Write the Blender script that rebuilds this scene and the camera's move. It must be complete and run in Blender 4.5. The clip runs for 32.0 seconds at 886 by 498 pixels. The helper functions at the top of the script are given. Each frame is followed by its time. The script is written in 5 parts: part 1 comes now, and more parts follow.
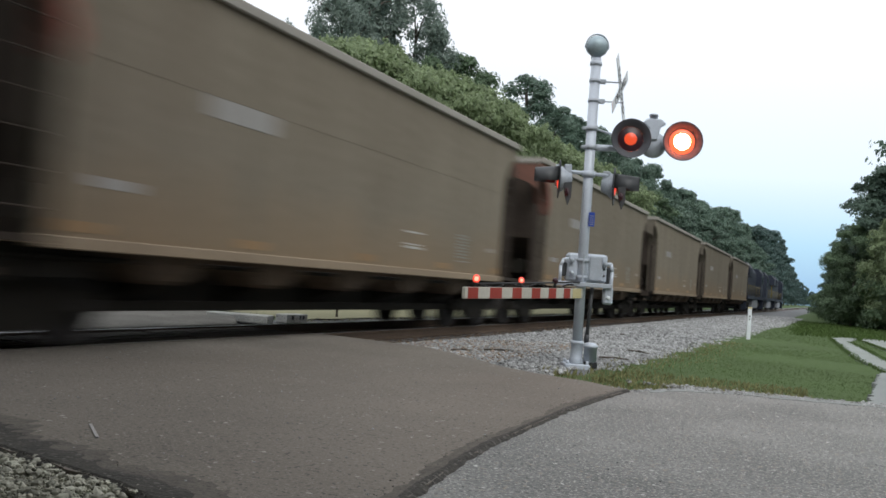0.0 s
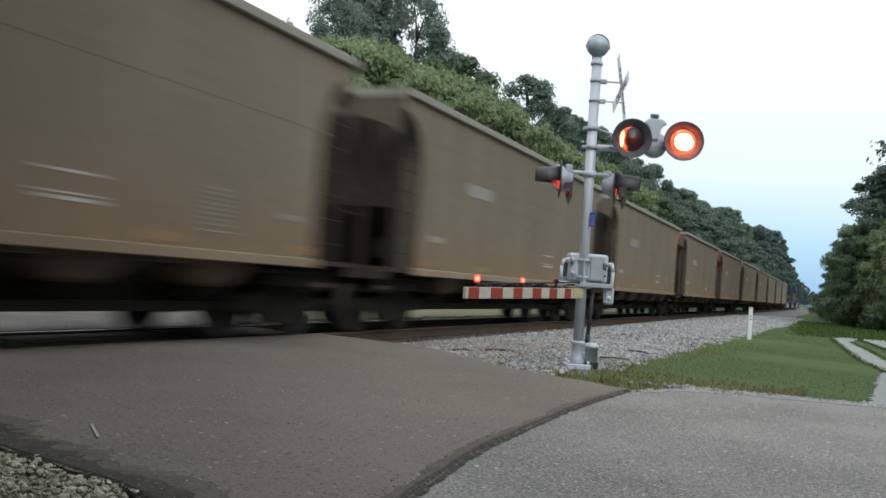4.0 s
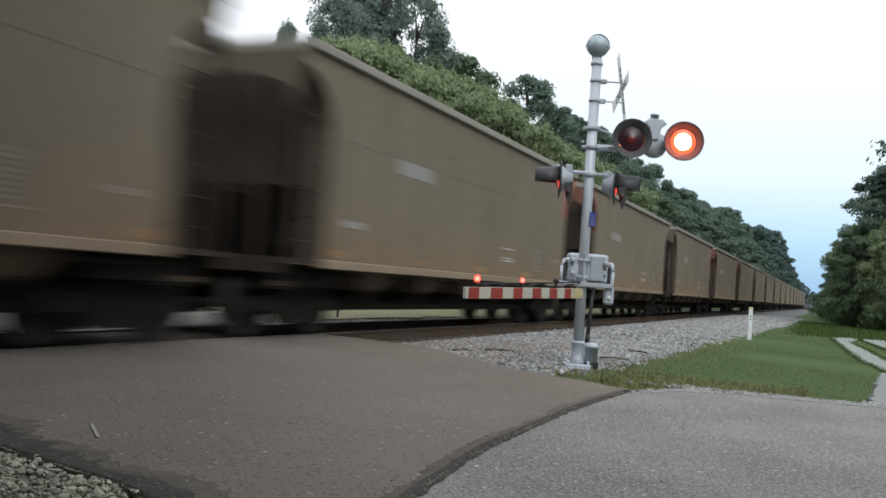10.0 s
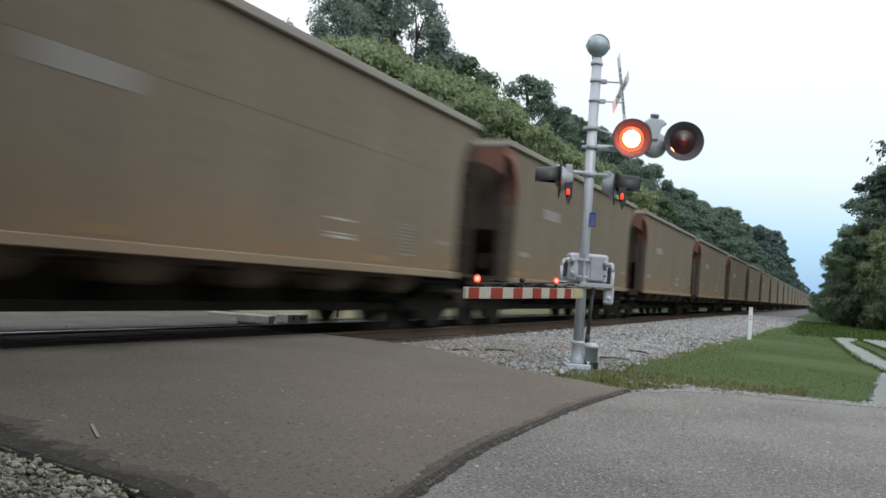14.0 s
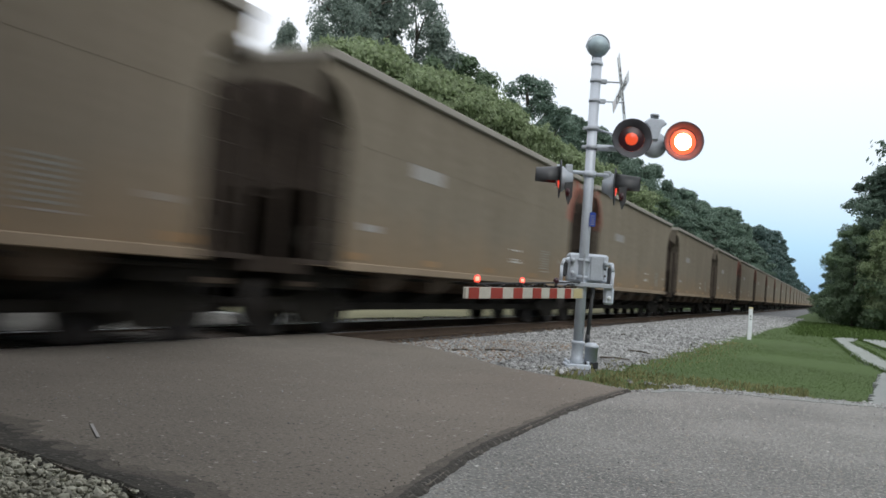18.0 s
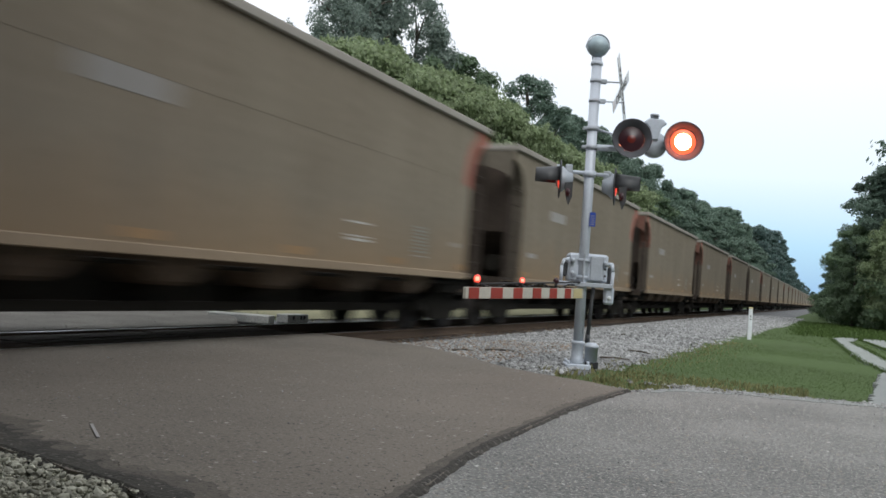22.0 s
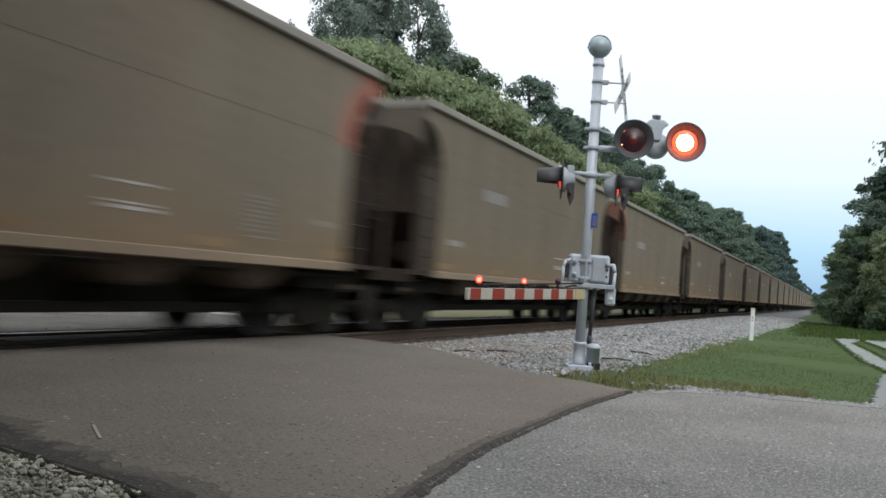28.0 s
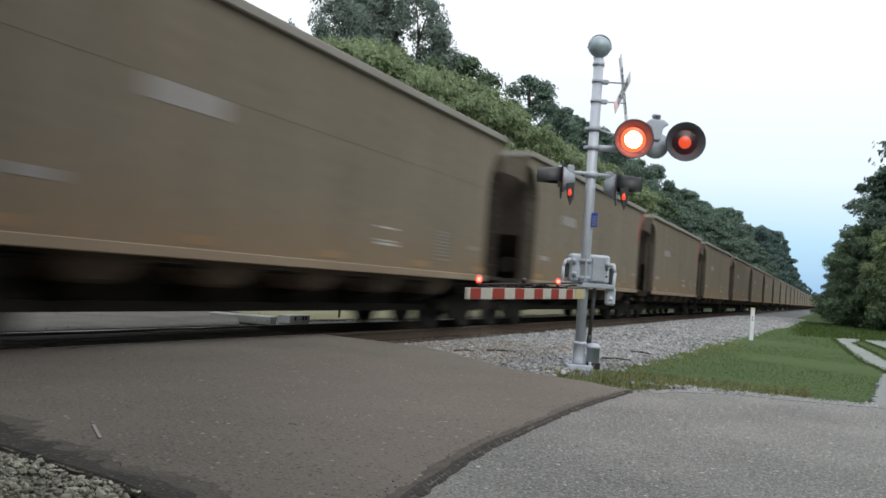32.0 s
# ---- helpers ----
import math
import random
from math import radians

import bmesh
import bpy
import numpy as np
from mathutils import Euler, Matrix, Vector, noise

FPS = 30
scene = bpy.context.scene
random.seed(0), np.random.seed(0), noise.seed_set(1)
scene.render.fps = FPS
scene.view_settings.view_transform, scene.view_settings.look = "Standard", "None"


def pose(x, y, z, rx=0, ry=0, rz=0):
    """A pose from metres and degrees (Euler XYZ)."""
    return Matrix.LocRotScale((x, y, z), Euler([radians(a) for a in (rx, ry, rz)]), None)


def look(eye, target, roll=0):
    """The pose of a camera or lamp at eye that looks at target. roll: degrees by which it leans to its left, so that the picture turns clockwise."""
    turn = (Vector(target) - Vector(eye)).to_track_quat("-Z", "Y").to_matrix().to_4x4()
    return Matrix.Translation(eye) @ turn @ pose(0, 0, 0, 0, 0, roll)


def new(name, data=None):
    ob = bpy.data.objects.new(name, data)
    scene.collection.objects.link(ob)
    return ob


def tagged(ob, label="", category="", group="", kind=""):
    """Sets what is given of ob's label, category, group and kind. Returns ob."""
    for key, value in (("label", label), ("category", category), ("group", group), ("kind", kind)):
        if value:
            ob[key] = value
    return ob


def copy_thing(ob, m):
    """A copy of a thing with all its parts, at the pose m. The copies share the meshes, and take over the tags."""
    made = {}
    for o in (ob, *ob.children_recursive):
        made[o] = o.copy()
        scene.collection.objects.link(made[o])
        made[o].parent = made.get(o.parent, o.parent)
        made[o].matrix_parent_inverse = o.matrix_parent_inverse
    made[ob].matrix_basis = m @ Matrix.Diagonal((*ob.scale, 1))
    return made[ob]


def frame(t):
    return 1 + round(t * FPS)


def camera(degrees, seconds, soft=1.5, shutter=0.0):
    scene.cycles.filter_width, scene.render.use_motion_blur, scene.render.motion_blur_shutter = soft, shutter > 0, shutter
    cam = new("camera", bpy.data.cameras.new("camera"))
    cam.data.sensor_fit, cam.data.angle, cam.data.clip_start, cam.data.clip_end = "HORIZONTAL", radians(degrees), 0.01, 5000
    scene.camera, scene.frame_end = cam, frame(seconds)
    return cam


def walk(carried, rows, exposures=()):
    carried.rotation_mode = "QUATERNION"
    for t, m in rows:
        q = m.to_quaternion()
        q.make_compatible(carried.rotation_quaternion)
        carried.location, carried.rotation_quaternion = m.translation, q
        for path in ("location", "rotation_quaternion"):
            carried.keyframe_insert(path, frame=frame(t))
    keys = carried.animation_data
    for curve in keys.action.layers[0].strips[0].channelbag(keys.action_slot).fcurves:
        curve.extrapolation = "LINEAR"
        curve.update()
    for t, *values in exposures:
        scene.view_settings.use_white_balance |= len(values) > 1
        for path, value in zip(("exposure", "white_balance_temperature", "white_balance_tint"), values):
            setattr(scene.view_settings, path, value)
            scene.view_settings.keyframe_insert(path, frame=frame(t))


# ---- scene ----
# World: ground z = 0, the track runs along +Y, the camera stands at the origin on the side road.
cam = camera(52.21, 32.0, soft=1.6, shutter=1.15)
EYE = (0.0, 0.0, 1.047)
YAW, PITCH, ROLL = 23.425, 1.876, 4.19


def aim(dyaw, dpitch):
    a, b = radians(YAW + dyaw), radians(PITCH + dpitch)
    way = Vector((-math.sin(a) * math.cos(b), math.cos(a) * math.cos(b), math.sin(b)))
    return look(EYE, Vector(EYE) + 10 * way, ROLL)


walk(cam, [(0.0, aim(-0.055, 0.0)), (0.8, aim(-0.055, 0.0)), (1.4, aim(0, 0)), (24.0, aim(0, 0)),
           (25.6, aim(0.09, 0.02)), (27.5, aim(0.115, 0.05)), (30.0, aim(0.115, 0.05)), (30.6, aim(0.11, 0.02)), (32.0, aim(0.11, 0.03))],
     exposures=[(0.0, 0.0, 6230, 6), (32.0, 0.0, 6230, 6)])

# ---- sky and sun: a thin bright overcast towards evening ----
world = bpy.data.worlds.new("world")
scene.world = world
world.use_nodes = True
wn, wl = world.node_tree.nodes, world.node_tree.links
wn.clear()
w_out = wn.new("ShaderNodeOutputWorld")
w_bg = wn.new("ShaderNodeBackground")
w_sky = wn.new("ShaderNodeTexSky")
w_sky.sky_type, w_sky.sun_disc = "NISHITA", False
w_sky.sun_elevation, w_sky.sun_rotation = radians(38), radians(200)
w_dim = wn.new("ShaderNodeMixRGB")
w_dim.blend_type = "MULTIPLY"
w_dim.inputs[0].default_value = 1.0
w_dim.inputs[2].default_value = (0.1, 0.1, 0.1, 1)
w_co = wn.new("ShaderNodeTexCoord")
w_sep = wn.new("ShaderNodeSeparateXYZ")
w_ramp = wn.new("ShaderNodeValToRGB")
w_ramp.color_ramp.elements[0].position, w_ramp.color_ramp.elements[0].color = 0.0, (0.33, 0.55, 0.88, 1)
w_ramp.color_ramp.elements[1].position, w_ramp.color_ramp.elements[1].color = 0.34, (1.26, 1.22, 1.25, 1)
e = w_ramp.color_ramp.elements.new(0.06)
e.color = (0.56, 0.82, 1.04, 1)
e = w_ramp.color_ramp.elements.new(0.13)
e.color = (1.00, 1.07, 1.15, 1)
e = w_ramp.color_ramp.elements.new(0.24)
e.color = (1.20, 1.18, 1.21, 1)
e = w_ramp.color_ramp.elements.new(1.0)
e.color = (1.62, 1.60, 1.64, 1)
w_noise = wn.new("ShaderNodeTexNoise")
w_noise.inputs["Scale"].default_value, w_noise.inputs["Detail"].default_value = 3.0, 3.0
w_cloud = wn.new("ShaderNodeMixRGB")
w_cloud.blend_type = "SOFT_LIGHT"
w_cloud.inputs[0].default_value = 0.12
w_mix = wn.new("ShaderNodeMixRGB")
w_mix.inputs[0].default_value = 0.85
wl.new(w_co.outputs["Generated"], w_sep.inputs[0])
wl.new(w_co.outputs["Generated"], w_noise.inputs["Vector"])
wl.new(w_sep.outputs["Z"], w_ramp.inputs[0])
wl.new(w_ramp.outputs[0], w_cloud.inputs[1])
wl.new(w_noise.outputs[0], w_cloud.inputs[2])
wl.new(w_sky.outputs[0], w_dim.inputs[1])
wl.new(w_dim.outputs[0], w_mix.inputs[1])
wl.new(w_cloud.outputs[0], w_mix.inputs[2])
wl.new(w_mix.outputs[0], w_bg.inputs[0])
w_bg.inputs[1].default_value = 1.0
wl.new(w_bg.outputs[0], w_out.inputs[0])

sun = new("sun", bpy.data.lights.new("sun", "SUN"))
sun.data.energy, sun.data.angle, sun.data.color = 1.3, radians(28), (1.0, 0.96, 0.90)
sun.matrix_world = look((20, -15, 30), (0, 10, 0))


# ---- materials ----
def mat(name, col, rough=0.7, metal=0.0, col2=None, scale=6.0, fine=60.0, amount=0.5, bump=0.2, dist=0.01, vary=0.0, island=0.0, streak=None, spec=0.5, coords="Object", sharp=0.22, dust=None, specks=None):
    """Two colours mixed by noise at two scales, with bump; vary: brightness by object, island: by loose piece."""
    m = bpy.data.materials.new(name)
    m.use_nodes = True
    n, l = m.node_tree.nodes, m.node_tree.links
    b = n["Principled BSDF"]
    b.inputs["Roughness"].default_value, b.inputs["Metallic"].default_value = rough, metal
    b.inputs["Specular IOR Level"].default_value = spec
    co = n.new("ShaderNodeTexCoord")
    mp = n.new("ShaderNodeMapping")
    l.new(co.outputs[coords], mp.inputs[0])
    if streak:
        mp.inputs["Scale"].default_value = streak
    n1 = n.new("ShaderNodeTexNoise")
    n1.inputs["Scale"].default_value, n1.inputs["Detail"].default_value = scale, 5.0
    n2 = n.new("ShaderNodeTexNoise")
    n2.inputs["Scale"].default_value, n2.inputs["Detail"].default_value = fine, 3.0
    l.new(mp.outputs[0], n1.inputs["Vector"])
    l.new(co.outputs[coords], n2.inputs["Vector"])
    add = n.new("ShaderNodeMath")
    add.operation = "MULTIPLY_ADD"
    add.inputs[1].default_value = 0.5
    half = n.new("ShaderNodeMath")
    half.operation = "MULTIPLY"
    half.inputs[1].default_value = 0.5
    l.new(n2.outputs[0], half.inputs[0])
    l.new(n1.outputs[0], add.inputs[0])
    l.new(half.outputs[0], add.inputs[2])
    rng = n.new("ShaderNodeMapRange")
    rng.inputs["From Min"].default_value, rng.inputs["From Max"].default_value = 0.5 - sharp, 0.5 + sharp
    l.new(add.outputs[0], rng.inputs[0])
    mix = n.new("ShaderNodeMixRGB")
    c2 = col2 or tuple(c * (1 - amount) for c in col)
    mix.inputs[1].default_value, mix.inputs[2].default_value = (*c2, 1), (*col, 1)
    l.new(rng.outputs[0], mix.inputs[0])
    last = mix.outputs[0]
    if specks:
        # light and dark stone chips showing in the surface
        for k, (s_scale, s_cut, s_col) in enumerate(specks):
            vo = n.new("ShaderNodeTexNoise")
            vo.inputs["Scale"].default_value, vo.inputs["Detail"].default_value = s_scale, 1.0
            l.new(co.outputs[coords], vo.inputs["Vector"])
            cut = n.new("ShaderNodeMapRange")
            cut.inputs["From Min"].default_value, cut.inputs["From Max"].default_value = s_cut, s_cut + 0.05
            l.new(vo.outputs[0], cut.inputs[0])
            sm = n.new("ShaderNodeMixRGB")
            sm.inputs[2].default_value = (*s_col, 1)
            l.new(cut.outputs[0], sm.inputs[0])
            l.new(last, sm.inputs[1])
            last = sm.outputs[0]
    if dust:
        # settled dust and rust that thins out with height, broken up by the noise
        d_col, d_lo, d_hi = dust
        sp = n.new("ShaderNodeSeparateXYZ")
        l.new(co.outputs["Object"], sp.inputs[0])
        wob = n.new("ShaderNodeMath")
        wob.operation = "MULTIPLY_ADD"
        wob.inputs[1].default_value = -1.6
        l.new(n1.outputs[0], wob.inputs[0])
        l.new(sp.outputs["Z"], wob.inputs[2])
        dr = n.new("ShaderNodeMapRange")
        dr.inputs["From Min"].default_value, dr.inputs["From Max"].default_value = d_lo - 0.8, d_hi - 0.8
        dr.inputs["To Min"].default_value, dr.inputs["To Max"].default_value = 0.7, 0.0
        l.new(wob.outputs[0], dr.inputs[0])
        dm = n.new("ShaderNodeMixRGB")
        dm.inputs[2].default_value = (*d_col, 1)
        l.new(dr.outputs[0], dm.inputs[0])
        l.new(last, dm.inputs[1])
        last = dm.outputs[0]
    if vary or island:
        inf = n.new("ShaderNodeObjectInfo") if vary else n.new("ShaderNodeNewGeometry")
        rr = n.new("ShaderNodeMapRange")
        k = vary or island
        rr.inputs["To Min"].default_value, rr.inputs["To Max"].default_value = 1 - k, 1 + k
        l.new(inf.outputs["Random" if vary else "Random Per Island"], rr.inputs[0])
        hs = n.new("ShaderNodeHueSaturation")
        l.new(rr.outputs[0], hs.inputs["Value"])
        l.new(last, hs.inputs["Color"])
        last = hs.outputs[0]
    l.new(last, b.inputs["Base Color"])
    if bump:
        bp = n.new("ShaderNodeBump")
        bp.inputs["Strength"].default_value, bp.inputs["Distance"].default_value = bump, dist
        l.new(n2.outputs[0], bp.inputs["Height"])
        l.new(bp.outputs[0], b.inputs["Normal"])
    return m


def glow(name, col, strength, base=(0.1, 0.01, 0.01)):
    m = bpy.data.materials.new(name)
    m.use_nodes = True
    b = m.node_tree.nodes["Principled BSDF"]
    b.inputs["Base Color"].default_value = (*base, 1)
    b.inputs["Emission Color"].default_value = (*col, 1)
    b.inputs["Emission Strength"].default_value = strength
    b.inputs["Roughness"].default_value = 0.3
    return m


def leafy(name, col, col2, trans=0.35):
    m = mat(name, col, 0.6, col2=col2, scale=0.9, fine=4.0, bump=0, island=0.22, sharp=0.13)
    n, l = m.node_tree.nodes, m.node_tree.links
    b, out = n["Principled BSDF"], n["Material Output"]
    tr = n.new("ShaderNodeBsdfTranslucent")
    mx = n.new("ShaderNodeMixShader")
    mx.inputs[0].default_value = trans
    l.new(b.inputs["Base Color"].links[0].from_socket, tr.inputs[0])
    l.new(b.outputs[0], mx.inputs[1])
    l.new(tr.outputs[0], mx.inputs[2])
    l.new(mx.outputs[0], out.inputs[0])
    return m


M_ASPHALT = mat("dark_asphalt", (0.172, 0.149, 0.121), 0.85, col2=(0.098, 0.085, 0.068), scale=0.55, fine=46, bump=0.4, dist=0.006, sharp=0.15, specks=((70, 0.61, (0.195, 0.175, 0.150)), (36, 0.635, (0.060, 0.054, 0.044)), (20, 0.72, (0.34, 0.32, 0.28))))
M_TAR = mat("crumbled_asphalt", (0.046, 0.042, 0.033), 0.9, col2=(0.020, 0.018, 0.014), scale=7, fine=40, bump=0.8, dist=0.010, sharp=0.11, specks=((30, 0.63, (0.10, 0.094, 0.08)),))
M_TAR_THIN = mat("worn_asphalt_edge", (0.118, 0.103, 0.082), 0.88, col2=(0.062, 0.055, 0.044), scale=6, fine=42, bump=0.6, dist=0.008, sharp=0.12, specks=((40, 0.62, (0.040, 0.036, 0.029)),))
M_YARD = mat("grey_yard_dirt", (0.20, 0.19, 0.168), 0.95, col2=(0.10, 0.093, 0.08), sharp=0.14, scale=1.1, fine=25, bump=0.5, dist=0.02)
M_CHIP = mat("chip_seal", (0.206, 0.208, 0.196), 0.85, col2=(0.112, 0.115, 0.109), scale=0.9, fine=24, bump=0.9, dist=0.012, sharp=0.12, specks=((48, 0.60, (0.32, 0.312, 0.285)), (36, 0.63, (0.066, 0.067, 0.064)), (60, 0.64, (0.42, 0.41, 0.38)), (24, 0.66, (0.24, 0.205, 0.165)), (17, 0.71, (0.50, 0.49, 0.46))))
M_GRASS = mat("mown_grass", (0.070, 0.112, 0.034), 0.9, col2=(0.056, 0.082, 0.028), scale=0.35, fine=30, bump=0.6, dist=0.03, spec=0.2)
M_BLADE = mat("grass_blade", (0.076, 0.121, 0.034), 0.85, col2=(0.060, 0.090, 0.030), scale=0.35, fine=3, bump=0, island=0.10, spec=0.1)
M_DRY = mat("dry_weed", (0.255, 0.2295, 0.1105), 0.8, col2=(0.1445, 0.153, 0.0595), scale=1.5, fine=5, bump=0, island=0.4)
M_CONCRETE = mat("pale_concrete", (0.50, 0.50, 0.47), 0.9, col2=(0.33, 0.33, 0.31), scale=3, fine=25, bump=0.3, sharp=0.14)
M_DIRT = mat("pale_dirt", (0.255, 0.272, 0.265), 0.95, col2=(0.175, 0.186, 0.178), scale=0.8, fine=25, bump=0.5, dist=0.02)
M_TRACK = mat("pale_wheel_track", (0.30, 0.325, 0.31), 0.95, col2=(0.17, 0.185, 0.16), scale=0.8, fine=25, bump=0.5, dist=0.02)
M_BED = mat("ballast_bed", (0.185, 0.190, 0.195), 0.95, col2=(0.088, 0.090, 0.092), scale=6, fine=22, bump=1.0, dist=0.04)
M_STRAW = mat("straw_grass", (0.31, 0.295, 0.18), 0.85, col2=(0.21, 0.205, 0.11), scale=1.0, fine=5, bump=0, island=0.2)
M_CORNER = mat("dusty_roadside_stone", (0.46, 0.45, 0.37), 0.95, col2=(0.19, 0.182, 0.14), scale=2.0, fine=30, bump=0.3, island=0.45, sharp=0.16)
M_TAN = mat("tan_stone", (0.30, 0.235, 0.175), 0.9, col2=(0.16, 0.12, 0.09), scale=1.2, fine=30, bump=0.3, island=0.4)
M_HAY = mat("dry_verge_grass", (0.30, 0.285, 0.18), 0.95, col2=(0.20, 0.195, 0.11), scale=0.7, fine=14, bump=0.5, dist=0.03)
M_STONE = mat("ballast_stone", (0.355, 0.358, 0.355), 0.9, col2=(0.182, 0.181, 0.178), scale=1.2, fine=30, bump=0.3, island=0.4, sharp=0.16)
M_GRIME = mat("rusty_ballast", (0.17, 0.125, 0.085), 0.95, col2=(0.07, 0.05, 0.036), scale=2, fine=25, bump=0.5, island=0.4)
M_RAIL = mat("rusty_rail", (0.125, 0.085, 0.055), 0.8, metal=0.1, col2=(0.065, 0.043, 0.03), scale=2, fine=40, bump=0.3)
M_RAILTOP = mat("polished_rail_head", (0.66, 0.67, 0.69), 0.3, metal=1.0, scale=2, fine=60, amount=0.2, bump=0.05)
M_TIE = mat("creosoted_wood", (0.075, 0.055, 0.042), 0.9, col2=(0.035, 0.027, 0.022), scale=3, fine=30, bump=0.6, vary=0.3, streak=(1, 8, 8))
M_SHADOW_PANEL = mat("shadow_panel", (0.030, 0.027, 0.023), 0.9, col2=(0.014, 0.013, 0.011), scale=3, fine=30, bump=0.4, vary=0.2)
M_GALV = mat("aluminium_paint", (0.58, 0.625, 0.70), 0.42, metal=0.12, scale=4, fine=60, amount=0.25, bump=0.06)
M_GALVD = mat("weathered_steel", (0.48, 0.515, 0.57), 0.5, metal=0.2, scale=5, fine=50, amount=0.3, bump=0.1)
M_DISC = mat("faded_black_paint", (0.068, 0.070, 0.082), 0.6, scale=5, fine=60, amount=0.3, bump=0.05)
M_BLACK = mat("flat_black_paint", (0.022, 0.023, 0.026), 0.55, scale=5, fine=60, amount=0.3, bump=0.05)
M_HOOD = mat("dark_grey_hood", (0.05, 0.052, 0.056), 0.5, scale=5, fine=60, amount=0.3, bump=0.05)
M_WHITE = mat("white_reflective", (0.82, 0.85, 0.88), 0.5, scale=5, fine=40, amount=0.25, bump=0.03)
M_ARM = mat("dull_white_paint", (0.56, 0.54, 0.47), 0.55, scale=9, fine=50, amount=0.3, bump=0.03)
M_RED = mat("red_reflective", (0.33, 0.045, 0.03), 0.45, scale=5, fine=40, amount=0.2, bump=0.03)
M_AMBER = mat("amber_reflector", (0.58, 0.50, 0.27), 0.45, scale=5, fine=40, amount=0.2, bump=0.03)
M_BLUE = mat("blue_enamel", (0.03, 0.07, 0.38), 0.4, scale=5, fine=40, amount=0.2, bump=0.03)
M_BELL = mat("bell_bronze_grey", (0.40, 0.49, 0.53), 0.45, metal=0.3, scale=8, fine=50, amount=0.3, bump=0.08)
M_MARK = mat("worn_black_letter", (0.05, 0.05, 0.05), 0.6, scale=8, fine=40, amount=0.2, bump=0)
M_CARSIDE = mat("weathered_car_side", (0.246, 0.216, 0.169), 0.85, col2=(0.174, 0.148, 0.112), scale=0.8, fine=7, bump=0.1, dist=0.01, vary=0.07, streak=(1, 1.8, 0.45), sharp=0.18, spec=0.12, dust=((0.255, 0.174, 0.098), 0.8, 2.2))
# car side colour made darker: the shade on the ends is painted in
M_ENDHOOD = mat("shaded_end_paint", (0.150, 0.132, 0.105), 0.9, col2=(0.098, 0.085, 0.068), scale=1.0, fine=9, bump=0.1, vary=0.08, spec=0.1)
M_ENDRED = mat("dark_red_end", (0.185, 0.090, 0.068), 0.85, col2=(0.12, 0.068, 0.054), scale=1.5, fine=12, bump=0.05, vary=0.1, spec=0.1)
M_CHORD = mat("pale_car_chord", (0.36, 0.34, 0.31), 0.85, col2=(0.27, 0.25, 0.22), scale=0.8, fine=12, bump=0.1, vary=0.06, spec=0.15)
M_SILL = mat("dusty_car_sill", (0.34, 0.27, 0.19), 0.85, col2=(0.22, 0.17, 0.12), scale=0.9, fine=12, bump=0.1, vary=0.08, spec=0.15)
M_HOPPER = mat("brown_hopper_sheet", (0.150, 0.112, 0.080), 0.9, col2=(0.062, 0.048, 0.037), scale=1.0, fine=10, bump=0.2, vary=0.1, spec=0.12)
# grime, darkened further to hold the shade of the recessed ends
M_CAREND = mat("grimy_shaded_car_end", (0.072, 0.056, 0.045), 0.95, col2=(0.033, 0.027, 0.023), scale=1.2, fine=12, bump=0.2, vary=0.15, spec=0.15)
M_TRUCK = mat("black_truck_iron", (0.028, 0.025, 0.020), 0.95, col2=(0.013, 0.012, 0.010), scale=3, fine=30, bump=0.3, spec=0.15)
M_WHEEL = mat("wheel_steel", (0.03, 0.025, 0.022), 0.8, metal=0.1, scale=3, fine=20, bump=0.2)
M_ORANGE = mat("faded_red_orange", (0.34, 0.120, 0.084), 0.85, col2=(0.25, 0.10, 0.075), scale=1.5, fine=12, bump=0.05, vary=0.1)
M_YELLOW = mat("yellow_reflector", (0.31, 0.195, 0.095), 0.7, scale=3, fine=30, amount=0.25, bump=0.03, vary=0.15)
M_STENCIL = mat("pale_stencil", (0.345, 0.332, 0.318), 0.8, col2=(0.26, 0.25, 0.235), scale=1.5, fine=14, bump=0.02, vary=0.1)
M_FADED = mat("faded_marking", (0.285, 0.255, 0.215), 0.6, scale=3, fine=30, amount=0.2, bump=0.02)
M_LETTER = mat("white_letter", (0.56, 0.55, 0.52), 0.6, scale=3, fine=30, amount=0.2, bump=0.02)
M_DATA = mat("blue_grey_stencil", (0.245, 0.262, 0.245), 0.6, scale=3, fine=30, amount=0.2, bump=0.02)
M_LOCOB = mat("dark_blue_engine", (0.014, 0.021, 0.042), 0.6, scale=1, fine=12, amount=0.4, bump=0.08)
M_LOCOY = mat("yellow_engine", (0.22, 0.165, 0.045), 0.5, scale=1, fine=12, amount=0.25, bump=0.08)
M_LOCOG = mat("grey_engine", (0.30, 0.31, 0.33), 0.5, scale=1, fine=12, amount=0.3, bump=0.08)
M_GLASS = mat("dark_window", (0.02, 0.025, 0.03), 0.1, scale=1, fine=12, amount=0.3, bump=0)
M_BARK = mat("bark", (0.12, 0.10, 0.08), 0.9, col2=(0.05, 0.042, 0.035), scale=4, fine=20, bump=0.8, dist=0.03, streak=(3, 3, 0.4))
M_LEAF_LIGHT = leafy("light_leaves", (0.300, 0.368, 0.200), (0.195, 0.250, 0.132), 0.48)
M_LEAF_PINE = leafy("blue_green_leaves", (0.158, 0.226, 0.166), (0.090, 0.140, 0.106), 0.35)
M_LEAF_MID = leafy("green_leaves", (0.155, 0.225, 0.125), (0.085, 0.130, 0.072), 0.42)
